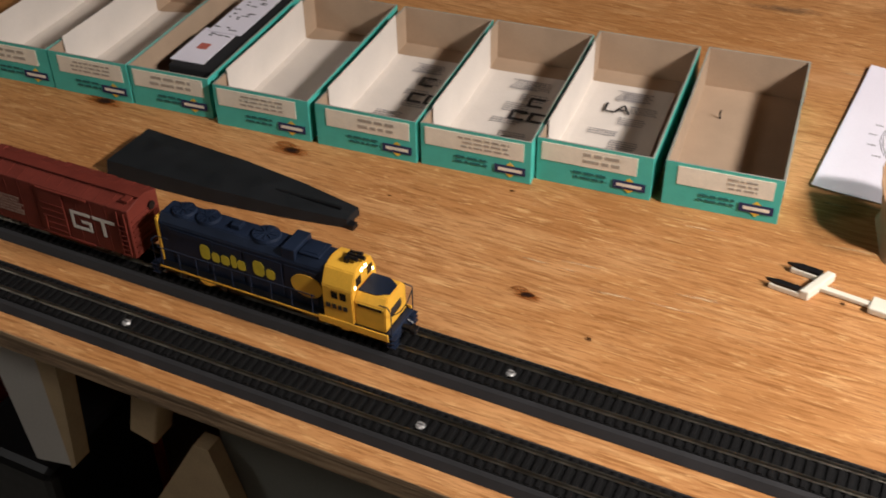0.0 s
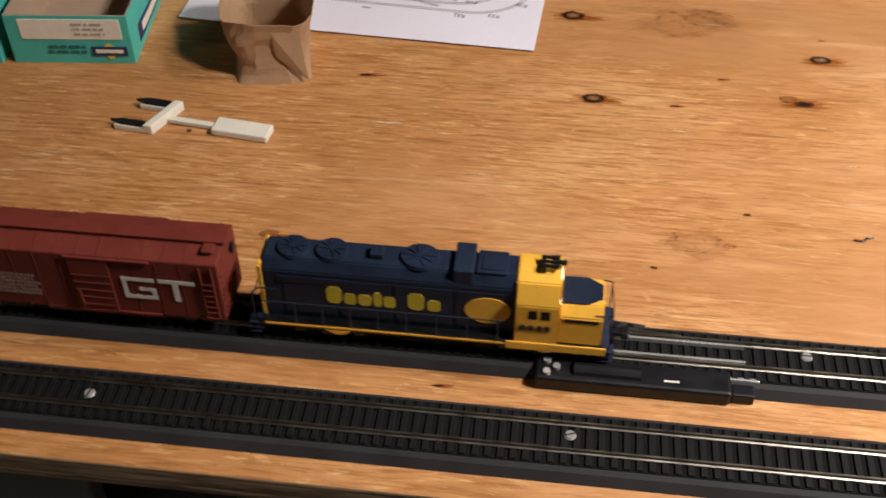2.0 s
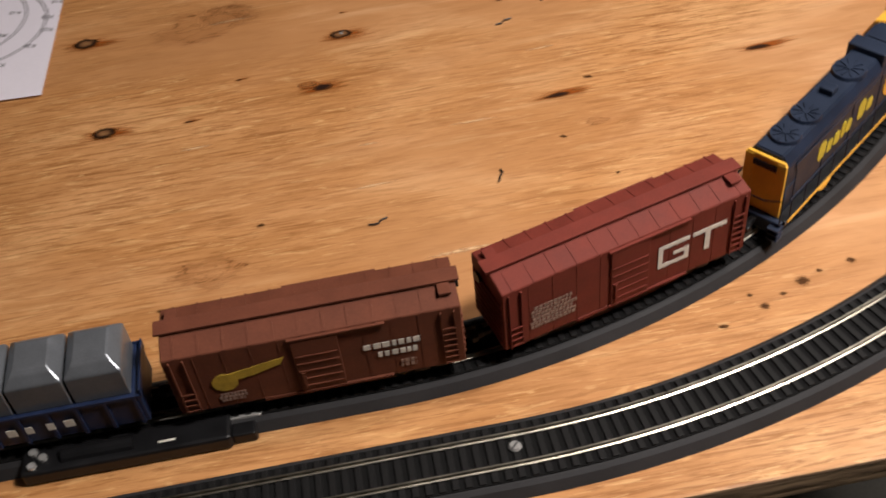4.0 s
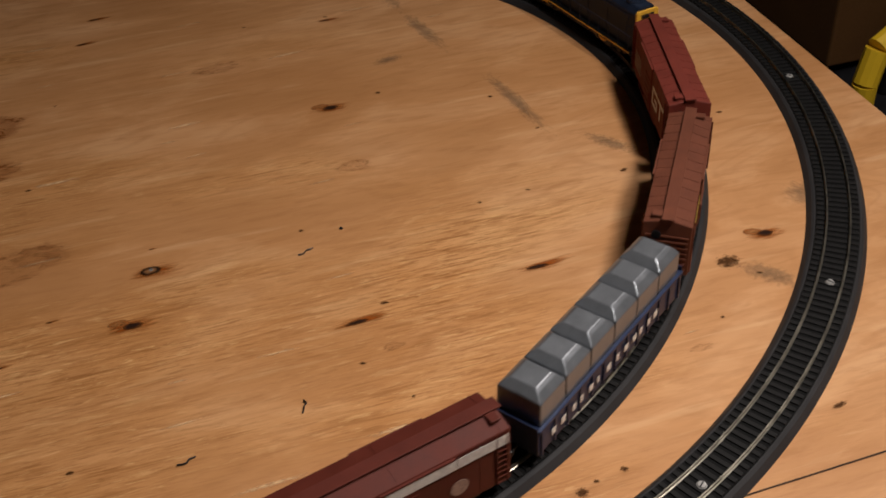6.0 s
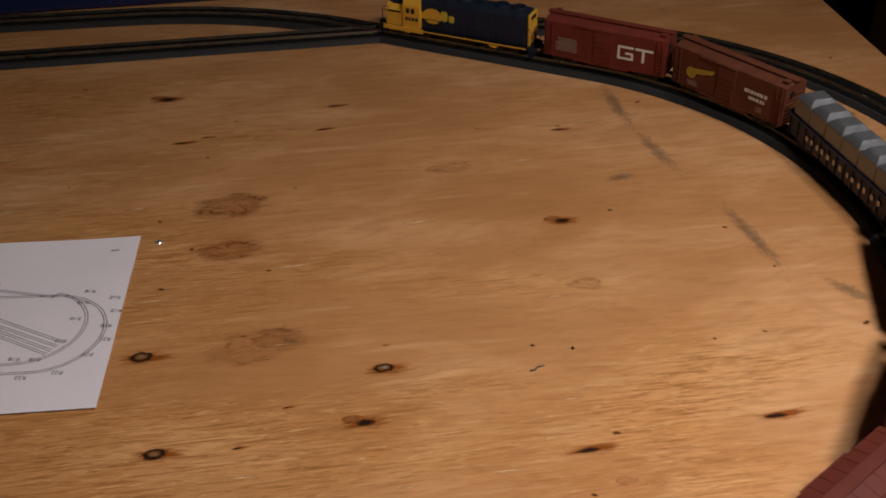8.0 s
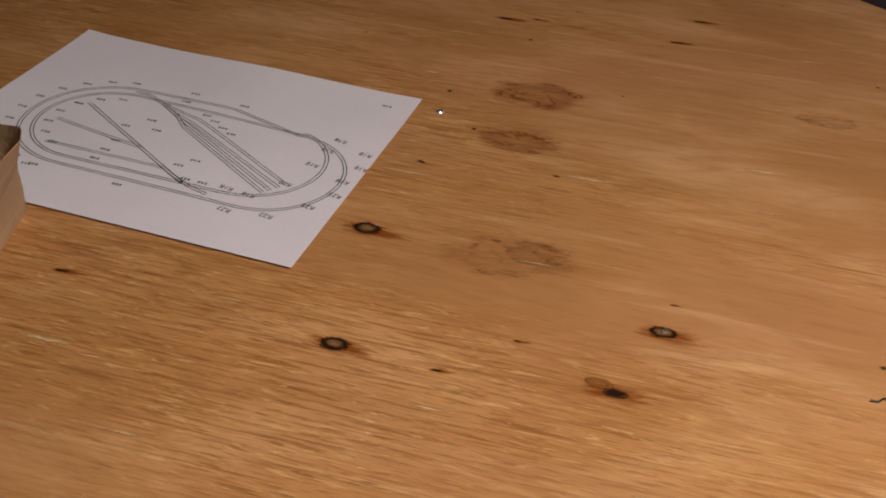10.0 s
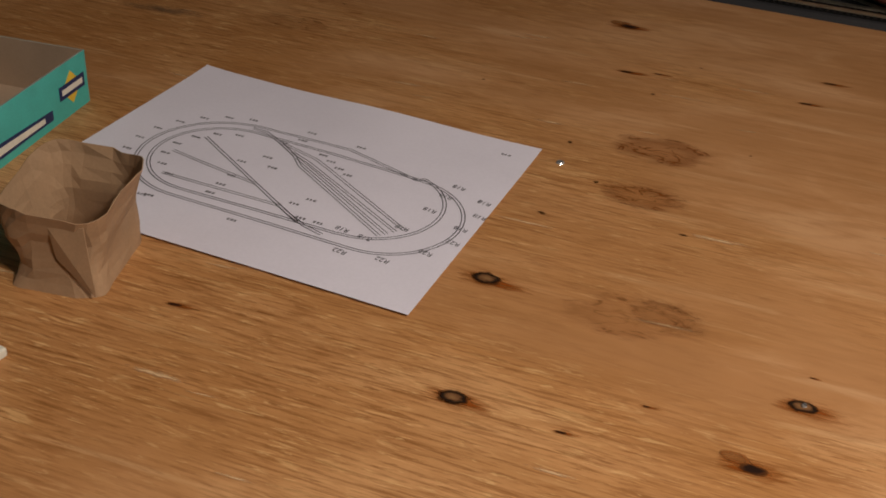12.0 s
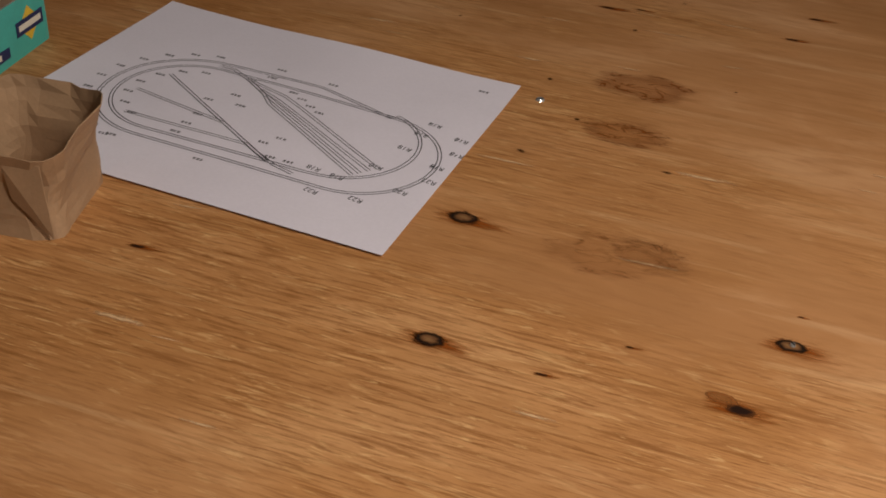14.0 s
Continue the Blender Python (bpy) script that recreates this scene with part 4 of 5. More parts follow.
    for s in (-1, 1):
        part("nose_grille", boxed(0.0560, 0.0715, min(s * 0.0131, s * 0.0135), max(s * 0.0131, s * 0.0135), 0.0362, 0.0378), BLACK, n)
    part("nose_emblem", boxed(0.0734, 0.0739, -0.006, 0.006, 0.0290, 0.0345), INK, n)
    part("pilot", boxed(0.0775, 0.0815, -0.0140, 0.0140, 0.0125, 0.0225, 0.0008), NAVY, L, "dark blue front pilot")
    part("rear_pilot", boxed(-0.0850, -0.0815, -0.0140, 0.0140, 0.0130, 0.0225, 0.0008), NAVY, L)
    for e, x in ((1, 0.0815), (-1, -0.085)):
        for s in (-1, 1):
            st = bmesh.new()
            for k in range(3):
                block(st, x - 0.003, x + 0.0025, min(s * 0.009, s * 0.0150), max(s * 0.009, s * 0.0150), 0.0125 + 0.0035 * k, 0.0133 + 0.0035 * k)
            part("step", st, NAVY, L)
            hr = wire(bmesh.new(), [(x, s * 0.0135, 0.0222), (x, s * 0.0135, 0.0380), (x - e * 0.003, s * 0.0120, 0.0400), (x - e * 0.012, s * 0.0120, 0.0400)], 0.00035)
            part("end_handrail", hr, NAVY, L, "thin end handrail")
        wr = wire(bmesh.new(), [(x, -0.0135, 0.0360), (x + e * 0.001, -0.004, 0.0330), (x + e * 0.001, 0.004, 0.0330), (x, 0.0135, 0.0360)], 0.00035)
        part("end_chain", wr, BLACK, L)
        hose = wire(bmesh.new(), [(x, 0.006, 0.0200), (x + e * 0.0035, 0.007, 0.0170), (x + e * 0.0030, 0.008, 0.0130)], 0.0007)
        part("air_hose", hose, BLACK, L)
        coupler(L, x - e * 0.002, e)
    for s in (-1, 1):
        hr = wire(bmesh.new(), [(-0.080, s * 0.0146, 0.0345), (0.028, s * 0.0146, 0.0345)], 0.00035)
        for k in range(9):
            rod(hr, (-0.078 + 0.0130 * k, s * 0.0148, z), (-0.078 + 0.0130 * k, s * 0.0146, 0.0348), 0.0004, 6)
        part("side_handrail", hr, NAVY, L, "thin side handrail with stanchions")
        y = s * 0.01095
        base = 0.0335
        f = -s
        x = -0.050 if f > 0 else 0.050
        for k, (w, hh) in enumerate(((0.0078, 0.0100), (0.0062, 0.0066), (0.0068, 0.0066), (0.0044, 0.0086), (0.0062, 0.0066), (0.0040, 0), (0.0078, 0.0100), (0.0062, 0.0066))):
            if hh:
                a, b = sorted((x, x + f * w * 0.90))
                ys = (min(y, y + s * 0.0002), max(y, y + s * 0.0002))
                c1, c2 = (b - a) * 0.22, hh * 0.2
                shape = [(a, base + c2), (a + c1, base), (b - c1, base), (b, base + c2), (b, base + hh - c2), (b - c1, base + hh), (a + c1, base + hh), (a, base + hh - c2)]
                part("lettering_bar", prism(bmesh.new(), shape, *ys, "y"), PRINT_YELLOW, L, "yellow lettering block")
            x += f * w * 1.06
    part("fuel_tank", boxed(-0.022, 0.016, -0.0110, 0.0110, 0.0125, 0.0190, 0.0015), BLACK, L, "black fuel tank")
    truck(L, -0.050, 0.0145)
    truck(L, 0.044, 0.0145)
    grow = Matrix.Diagonal((1.13, 1.10, 1.0, 1)) 
    for o in L.children_recursive:
        for v in o.data.vertices:
            v.co = grow @ v.co
            v.co.x = v.co.x + max(0.0, min(1.0, (v.co.x + 0.02) / 0.05)) * (0.0045 if v.co.x < 0.086 else 0.0)
            v.co.z = v.co.z if v.co.z < 0.0225 else 0.0225 + (v.co.z - 0.0225) * 1.22
    return L


TRAIN = [
    (loco(), 0.0),
    (boxcar("red oxide model boxcar with white squared emblem and roof walk", OXIDE, 12, block_mark), 0.0),
    (boxcar("brown model boxcar with white lettering and yellow emblem", BROWN, 12, two_line_mark), 0.0),
    (gondola(), 0.0),
    (boxcar("dark maroon model boxcar with bright silver side stripes", MAROON, 3, stripe_mark), 0.0),
    (boxcar("dull red-brown model boxcar with pale lettering", RUST, 3, pale_patch), 0.0),
    (boxcar("dark maroon model boxcar with white squared emblem", MAROON, 12, block_mark), 0.0),
]
# distance of each vehicle's middle behind the front of the third vehicle
PITCH = CAR + 0.017
MIDDLE = [PITCH + 0.014 + 0.096, PITCH - CAR / 2 - 0.002, -CAR / 2, -CAR - 0.015 - 0.0855] + [-0.411 - PITCH * k for k in (0, 1, 2)]
# the front of the third vehicle along the line
RUN_S = [(0.0, -0.841), (0.5, -0.705), (1.0, -0.575), (1.5, -0.438), (2.0, -0.302), (2.5, -0.162), (3.0, -0.027), (3.5, 0.107), (4.0, 0.241), (4.3, 0.319), (4.6, 0.391), (5.0, 0.491), (6.0, 0.726), (8.0, 1.193), (8.5, 1.316), (14.0, 2.620)]


def train_pose(k, t):
    s = float(np.interp(t, [r[0] for r in RUN_S], [r[1] for r in RUN_S])) + MIDDLE[k]
    half = (0.052, 0.047, 0.047, 0.063, 0.047, 0.047, 0.047)[k]
    (xa, ya), (xb, yb) = on_line(s - half), on_line(s + half)
    return pose((xa + xb) / 2, (ya + yb) / 2, 0.0004, 0, 0, math.degrees(math.atan2(yb - ya, xb - xa)))


# ---- the row of open card boxes ----
def label_end(box, w, h, kind):
    """Printed front: cream strip, navy badge on a yellow lozenge, rows of unreadable print."""
    y = -0.0006
    strip = {0: (0.004, w - 0.012), 1: (0.010, w - 0.006), 2: (0.004, w - 0.006)}[kind % 3]
    part("label_strip", boxed(strip[0], strip[1], y, 0.0, h * 0.52, h * 0.93), LABEL, box, "worn cream paper label")
    def rows(x0, x1, z0, z1, n, mat, seed):
        rng, bm = random.Random(seed), bmesh.new()
        hh = (z1 - z0) / n
        for r in range(n):
            x = x0 + rng.uniform(0, 0.15) * (x1 - x0)
            while x < x1:
                ww = rng.uniform(0.6, 2.2) * hh
                block(bm, x, min(x1, x + ww), y - 0.0003, y, z0 + hh * (r + 0.25), z0 + hh * (r + 0.75))
                x += ww + hh * 0.4
        part("small_print", bm, mat, box)
    rows(strip[0] + 0.008 + 0.004 * kind, strip[1] - 0.012, h * 0.58, h * 0.88, 2 + kind % 2, FAINT_INK, 70 + kind)
    rows(w * 0.30, w * 0.62, h * 0.20, h * 0.42, 2, TEAL_INK, 80 + kind)
    cx = w - 0.017
    part("yellow_lozenge", prism(bmesh.new(), [(cx - 0.008, h * 0.27), (cx, h * 0.09), (cx + 0.008, h * 0.27), (cx, h * 0.45)], y - 0.0002, y, "y"), LABEL_YELLOW, box, "yellow lozenge print")
    part("navy_badge", boxed(cx - 0.013, cx + 0.013, y - 0.0005, y - 0.0002, h * 0.18, h * 0.37), LABEL_NAVY, box, "navy badge print")
    part("badge_bar", boxed(cx - 0.010, cx + 0.010, y - 0.0007, y - 0.0005, h * 0.24, h * 0.31), LABEL, box)


def open_box(x, y, turn, w, kind, content, label, depth=0.197, h=0.0395):
    b = thing("card_box", pose(x, y, 0, 0, 0, turn), label, "cardboard box", "row of open model train boxes")
    t = 0.0016
    part("bottom", boxed(t, w - t, t, depth - t, 0.0, t), CARD, b, "grey-brown chipboard base")
    for n, (x0, x1, y0, y1) in (("front", (0, w, 0, t)), ("back", (0, w, depth - t, depth)), ("side", (0, t, t, depth - t)), ("side", (w - t, w, t, depth - t))):
        wall = boxed(x0, x1, y0, y1, 0.0, h, 0.0002)
        ob = part("box_" + n, wall, TEAL, b, "teal printed card wall")
        ob.data.materials.append(CARD)
        ob.data.materials.append(CARD_EDGE)
        mid = Vector((w / 2, depth / 2, h / 2))
        for f in ob.data.polygons:
            out = f.normal.dot(Vector((f.center.x - mid.x, f.center.y - mid.y, 0)))
            if f.normal.z > 0.6:
                f.material_index = 2
            elif out < 0 and abs(f.normal.z) < 0.4:
                f.material_index = 1
    label_end(b, w, h, kind)
    if kind == 7:
        band = prism(bmesh.new(), [(0.02, 0.006), (0.15, 0.006), (0.15, 0.013), (0.02, 0.020)], w, w + 0.0003, "x")
        part("side_picture", band, LABEL_NAVY, b, "navy and white side picture")
        part("side_picture_light", prism(bmesh.new(), [(0.03, 0.009), (0.14, 0.008), (0.14, 0.0115), (0.03, 0.016)], w + 0.0003, w + 0.0005, "x"), LABEL, b)
        part("side_lozenge", prism(bmesh.new(), [(0.164, 0.020), (0.176, 0.008), (0.188, 0.020), (0.176, 0.032)], w, w + 0.0003, "x"), LABEL_YELLOW, b)
        part("side_badge", boxed(w + 0.0003, w + 0.0006, 0.160, 0.192, 0.015, 0.025), LABEL_NAVY, b)
        part("side_badge_bar", boxed(w + 0.0006, w + 0.0008, 0.163, 0.189, 0.018, 0.022), LABEL, b)
        rod_bm = wire(bmesh.new(), [(0.024, 0.140, 0.002), (0.023, 0.1405, 0.006), (0.024, 0.140, 0.010)], 0.0008)
        part("staple", rod_bm, BLACK, b)
    if content == "liner" or content == "printed":
        lin = bmesh.new()
        prof = [(0.0030, h + 0.004), (0.0036, 0.003), (0.010, 0.0024), (w * 0.86, 0.0032 if content == "printed" else 0.010)]
        prev = None
        for u, z in prof:
            cur = [lin.verts.new((u, yy, z + 0.0008 * math.sin(9 * yy / depth))) for yy in (0.020, depth * 0.35, depth * 0.65, depth - 0.030)]
            if prev:
                for i in range(3):
                    lin.faces.new((prev[i], prev[i + 1], cur[i + 1], cur[i]))
            prev = cur
        ob = part("paper_liner", lin, LINER, b, "white folded paper liner")
        m = ob.modifiers.new("thickness", "SOLIDIFY")
        m.thickness = 0.0005
    if content == "printed":
        rng = random.Random(90 + kind)
        z = 0.0047
        bm = bmesh.new()
        for k in range(6):
            yy = 0.035 + k * 0.021
            x0 = w * rng.uniform(0.22, 0.52)
            for r in range(rng.randint(3, 5)):
                x = x0
                while x < x0 + w * 0.24:
                    ww = rng.uniform(0.0012, 0.0038)
                    block(bm, x, x + ww, yy + 0.0034 * r, yy + 0.0034 * r + 0.0011, z, z + 0.0002)
                    x += ww + 0.0011
        tagged(part("printed_rows", bm, GREY_INK, b), "fine grey print", kind="stuff")
        if kind == 6:
            lettering("bold_print", "LA", 0.022, INK, b, pose(w * 0.40, 0.122, z + 0.0004), "bold black letters LA")
        else:
            bm = bmesh.new()
            for u, v in ((0.50, 0.085), (0.68, 0.085), (0.50, 0.115) if kind == 4 else (0.6, 0.11)):
                for a, c, d, e in ((0, 0.014, 0, 0.003), (0, 0.014, 0.013, 0.016), (0, 0.003, 0.003, 0.013)):
                    block(bm, w * u + a, w * u + c, v + d, v + e, z, z + 0.0003)
            part("bold_print", bm, INK, b, "bold black print bars")
        bm = bmesh.new()
        for k in range(9):
            u = w * 0.34 + 0.0026 * k
            ribbon(bm, [(u, 0.138), (u + 0.006, 0.154)], 0.0007, z + 0.0003)
        for v in (0.138, 0.154):
            ribbon(bm, [(w * 0.34, v), (w * 0.34 + 0.027, v)], 0.0009, z + 0.0004)
        part("drawing", bm, GREY_INK, b, "small hatched line drawing")
    return b


ROW = [
    (-1.020, -0.120, 5.4, 0.083, 0, "liner", "open teal card box with white paper liner"),
    (-0.9357, -0.1125, 5.0, 0.0835, 1, "liner", "open teal card box with white paper liner and worn label"),
    (-0.8507, -0.1045, 5.4, 0.080, 2, "", "open teal card box holding black foam and papers"),
    (-0.7624, -0.1020, 5.2, 0.0905, 3, "liner", "open teal card box with loose white liner and yellow sticker"),
    (-0.6656, -0.0935, 5.0, 0.0905, 4, "printed", "open teal card box with printed instruction sheet"),
    (-0.5720, -0.0840, 5.2, 0.0938, 5, "printed", "open teal card box with printed sheet and cream label"),
    (-0.4777, -0.0655, 5.0, 0.0930, 6, "printed", "open teal card box with torn label and lettered sheet"),
    (-0.3763, -0.0555, 5.6, 0.0888, 7, "", "empty open teal card box with bare chipboard inside"),
]
BOXES = [open_box(*row) for row in ROW]


def foam_pack(parent_pose):
    f = thing("foam_insert", parent_pose, "black foam insert with white printed papers, in an open box", "foam insert")
    part("foam", boxed(0.026, 0.074, 0.022, 0.185, 0.0020, 0.034, 0.002), BLACK_FOAM, f, "black foam block")
    part("sheet", boxed(0.024, 0.058, 0.030, 0.095, 0.0345, 0.0352), PAPER, f, "white printed slip")
    part("sheet", boxed(0.030, 0.064, 0.088, 0.180, 0.0358, 0.0365), PAPER, f, "white printed slip")
    part("stamp", boxed(0.036, 0.046, 0.055, 0.066, 0.0352, 0.0355), RED_INK, f, "reddish print")
    rng, bm = random.Random(4), bmesh.new()
    for k in range(26):
        x0, y0 = rng.uniform(0.030, 0.052), rng.uniform(0.075, 0.172)
        z0 = 0.0365 if y0 > 0.088 else 0.0352
        block(bm, x0, x0 + rng.uniform(0.002, 0.007), y0, y0 + 0.0018, z0, z0 + 0.0002)
    part("small_print", bm, INK, f)
    return f


foam_pack(pose(-0.8507, -0.1045, 0, 0, 0, 5.4))


# ---- paper bag, track plan, rerailer ----
def paper_bag():
    g = thing("paper_bag", pose(-0.189, -0.027, 0, 0, 0, 12), "small crumpled brown kraft paper bag standing open", "paper bag")
    rng = random.Random(11)
    bm = bmesh.new()
    levels, n = 9, 28
    rings = []
    for k in range(levels):
        f = k / (levels - 1)
        hx, hy = 0.0275 + 0.007 * f - 0.004 * math.sin(math.pi * f), 0.036 + 0.001 * f - 0.005 * math.sin(math.pi * f)
        ring = []
        for i in range(n):
            a = 2 * math.pi * (i + 0.5) / n
            c, s = math.cos(a), math.sin(a)
            p = 0.32 + 0.30 * f
            x, y = math.copysign(abs(c) ** p, c) * hx, math.copysign(abs(s) ** p, s) * hy
            wob = 0.0009 * f + 0.0003
            fold = 0.004 * f * math.cos(2 * a) * (1 if abs(c) > 0.7 else -0.6)
            top = 0.0515 + 0.0050 * math.sin(a + 0.5) + 0.003 * math.sin(3 * a + 1)
            crease = 0.0034 * noise.noise(Vector((x * 45, y * 45, f * 2.2)))
            ring.append(bm.verts.new((x * (1 + fold * 4) + rng.uniform(-wob, wob) * 0.6 + crease, y + rng.uniform(-wob, wob) * 0.6 + crease, f * top)))
        rings.append(ring)
    for a, b in zip(rings, rings[1:]):
        for i in range(n):
            bm.faces.new((a[i], a[(i + 1) % n], b[(i + 1) % n], b[i]))
    bm.faces.new(rings[0])
    ob = part("bag_body", bm, KRAFT, g)
    m = ob.modifiers.new("thickness", "SOLIDIFY")
    m.thickness, m.offset = 0.0005, -1
    tri = bmesh.new()
    vs = [tri.verts.new(p) for p in ((0.002, -0.0338, 0.042), (0.0215, -0.0336, 0.044), (0.0255, -0.0368, 0.003), (0.004, -0.0328, 0.022))]
    tri.faces.new(vs)
    ob = part("fold_flap", tri, KRAFT, g, "creased fold of kraft paper")
    m = ob.modifiers.new("thickness", "SOLIDIFY")
    m.thickness = 0.0006
    return g


paper_bag()


def plan_sheet():
    p = thing("track_plan", pose(0.0, 0.0, 0.0006, 0, 0, -3.1), "white sheet printed with an oval track plan, curling on plywood", "paper sheet")
    W, H = 0.2747, 0.2223
    def lift(x, y):
        return 0.0010 + 0.0008 * max(0, (y / H - 0.82) / 0.18) ** 2 + 0.0010 * max(0, (-x / W - 0.9) / 0.1) ** 2 + 0.0006 * math.sin(x * 40) * (y / H)
    bm = bmesh.new()
    nx, ny = 22, 18
    grid = [[bm.verts.new((-W + W * i / nx, H * j / ny, lift(-W + W * i / nx, H * j / ny))) for i in range(nx + 1)] for j in range(ny + 1)]
    for j in range(ny):
        for i in range(nx):
            bm.faces.new((grid[j][i], grid[j][i + 1], grid[j + 1][i + 1], grid[j + 1][i]))
    ob = part("sheet", bm, PAPER, p, "white printer paper")
    m = ob.modifiers.new("thickness", "SOLIDIFY")
    m.thickness, m.offset = 0.0003, -1
    def line(pts, name="plan_line", w=0.0007, double=True, mat=None):
        b = bmesh.new()
        def on(pts, off):
            out = []
            for i, (x, y) in enumerate(pts):
                a, c = pts[max(i - 1, 0)], pts[min(i + 1, len(pts) - 1)]
                d = Vector((c[0] - a[0], c[1] - a[1])).normalized()
                out.append((x - d.y * off, y + d.x * off))
            return out
        for off in ((-0.00105, 0.00105) if double else (0,)):
            ribbon(b, on(pts, off), w, 0)
        for v in b.verts:
            v.co.z = lift(v.co.x, v.co.y) + 0.0004
        part(name, b, mat or PLAN_INK, p)
    def turn(cx, cy, r, a0, a1, n=20):
        return [(cx + r * math.cos(radians(a0 + (a1 - a0) * i / n)), cy + r * math.sin(radians(a0 + (a1 - a0) * i / n))) for i in range(n + 1)]
    def dense(a, b, n=8):
        return [(a[0] + (b[0] - a[0]) * i / n, a[1] + (b[1] - a[1]) * i / n) for i in range(n + 1)]
    # outer and inner ovals, joined by a crossing near the far right-hand bend
    cyL, rO, rI, xl = 0.1005, 0.0545, 0.0455, -0.185
    line(dense((-0.0570, 0.0440), (xl, cyL - rO)) + turn(xl, cyL, rO, 270, 90) + dense((xl, cyL + rO), (-0.115, 0.1545)) + dense((-0.115, 0.1545), (-0.0585, 0.1392), 4)
         + turn(-0.0715, 0.1010, 0.0455, 68, -10) + turn(-0.0715, 0.1010, 0.0455, -10, -90) + dense((-0.073, 0.0550), (xl, cyL - rI)) + turn(xl, cyL, rI, 270, 90)
         + dense((xl, cyL + rI), (-0.0585, 0.1405)) + turn(-0.0575, 0.0920, 0.0480, 88, -90))
    def bent(*corners):
        out = []
        for a, b in zip(corners, corners[1:]):
            out += dense(a, b, 6)[:-1]
        return out + [corners[-1]]
    line(bent((-0.2104, 0.1235), (-0.1118, 0.0619), (-0.0945, 0.0534), (-0.0800, 0.0495)))
    line(bent((-0.2177, 0.0960), (-0.1457, 0.0830)), mat=PLAN_GREY)
    line(bent((-0.2063, 0.0670), (-0.1186, 0.0665)), mat=PLAN_GREY)
    line(bent((-0.1898, 0.1511), (-0.1782, 0.1501), (-0.1613, 0.1407), (-0.1436, 0.1284), (-0.1334, 0.1175)))
    line(bent((-0.1598, 0.1405), (-0.1294, 0.1313)), mat=PLAN_GREY)
    for corners in (((-0.1334, 0.1175), (-0.0495, 0.0649)), ((-0.1409, 0.1269), (-0.0463, 0.0689)), ((-0.1479, 0.1325), (-0.1300, 0.1242), (-0.0428, 0.0739)), ((-0.1294, 0.1313), (-0.1154, 0.1236), (-0.0389, 0.0784))):
        line(bent(*corners), mat=PLAN_GREY)
    # printed piece codes, upside down to the camera
    for x, y, words in ((-0.0080, 0.1330, "R18"), (-0.0040, 0.1150, "R18"), (-0.0090, 0.0960, "R18"), (-0.0070, 0.0790, "R22"), (-0.0170, 0.0610, "R22"), (-0.0360, 0.0420, "R22"), (-0.0620, 0.0385, "R22"),
                        (-0.0330, 0.1290, "R18"), (-0.0350, 0.1080, "R18"), (-0.0410, 0.0800, "R18"), (-0.0720, 0.0610, "R18"), (-0.0560, 0.0590, "R18"), (-0.0300, 0.1440, "R18")):
        lettering("piece_code", words, 0.0058, PLAN_INK, p, pose(x, y, lift(x, y) + 0.0005, 0, 0, 172), "")
    rng = random.Random(8)
    spots = [(xl + (rO + 0.008) * math.cos(radians(a)), cyL + (rO + 0.008) * math.sin(radians(a))) for a in range(100, 262, 16)]
    spots += [(xl + (rI - 0.009) * math.cos(radians(a)), cyL + (rI - 0.009) * math.sin(radians(a))) for a in range(100, 262, 24)]
    spots += [(-0.1498, 0.1640), (-0.110, 0.1610), (-0.135, 0.0380), (-0.20, 0.0375), (-0.17, 0.105), (-0.165, 0.085), (-0.165, 0.072), (-0.165, 0.060), (-0.105, 0.082), (-0.112, 0.073),
              (-0.100, 0.060), (-0.088, 0.060), (-0.16, 0.142), (-0.158, 0.118), (-0.148, 0.107), (-0.118, 0.133), (-0.109, 0.127), (-0.100, 0.122), (-0.0194, 0.2028), (-0.15, 0.151), (-0.127, 0.1385)]
    for x, y in spots:
        bm = bmesh.new()
        for k in range(3):
            x0 = x - 0.0034 + 0.0024 * k
            block(bm, x0, x0 + rng.uniform(0.0012, 0.0019), y - 0.0012, y + 0.0010, lift(x, y) + 0.0004, lift(x, y) + 0.0005)
        part("small_print", bm, PLAN_GREY, p)
    # darker doubled strokes where switches meet
    for a, b in (((-0.1230, 0.0690), (-0.1000, 0.0550)), ((-0.1610, 0.1405), (-0.1436, 0.1284))):
        line(dense(a, b), "switch_line", 0.0008, True, INK)
    return p


PLAN_INK = painted("dark_grey_printer_ink", (0.075, 0.07, 0.078), 0.7)
PLAN_GREY = painted("mid_grey_printer_ink", (0.15, 0.14, 0.15), 0.7)
plan_sheet()


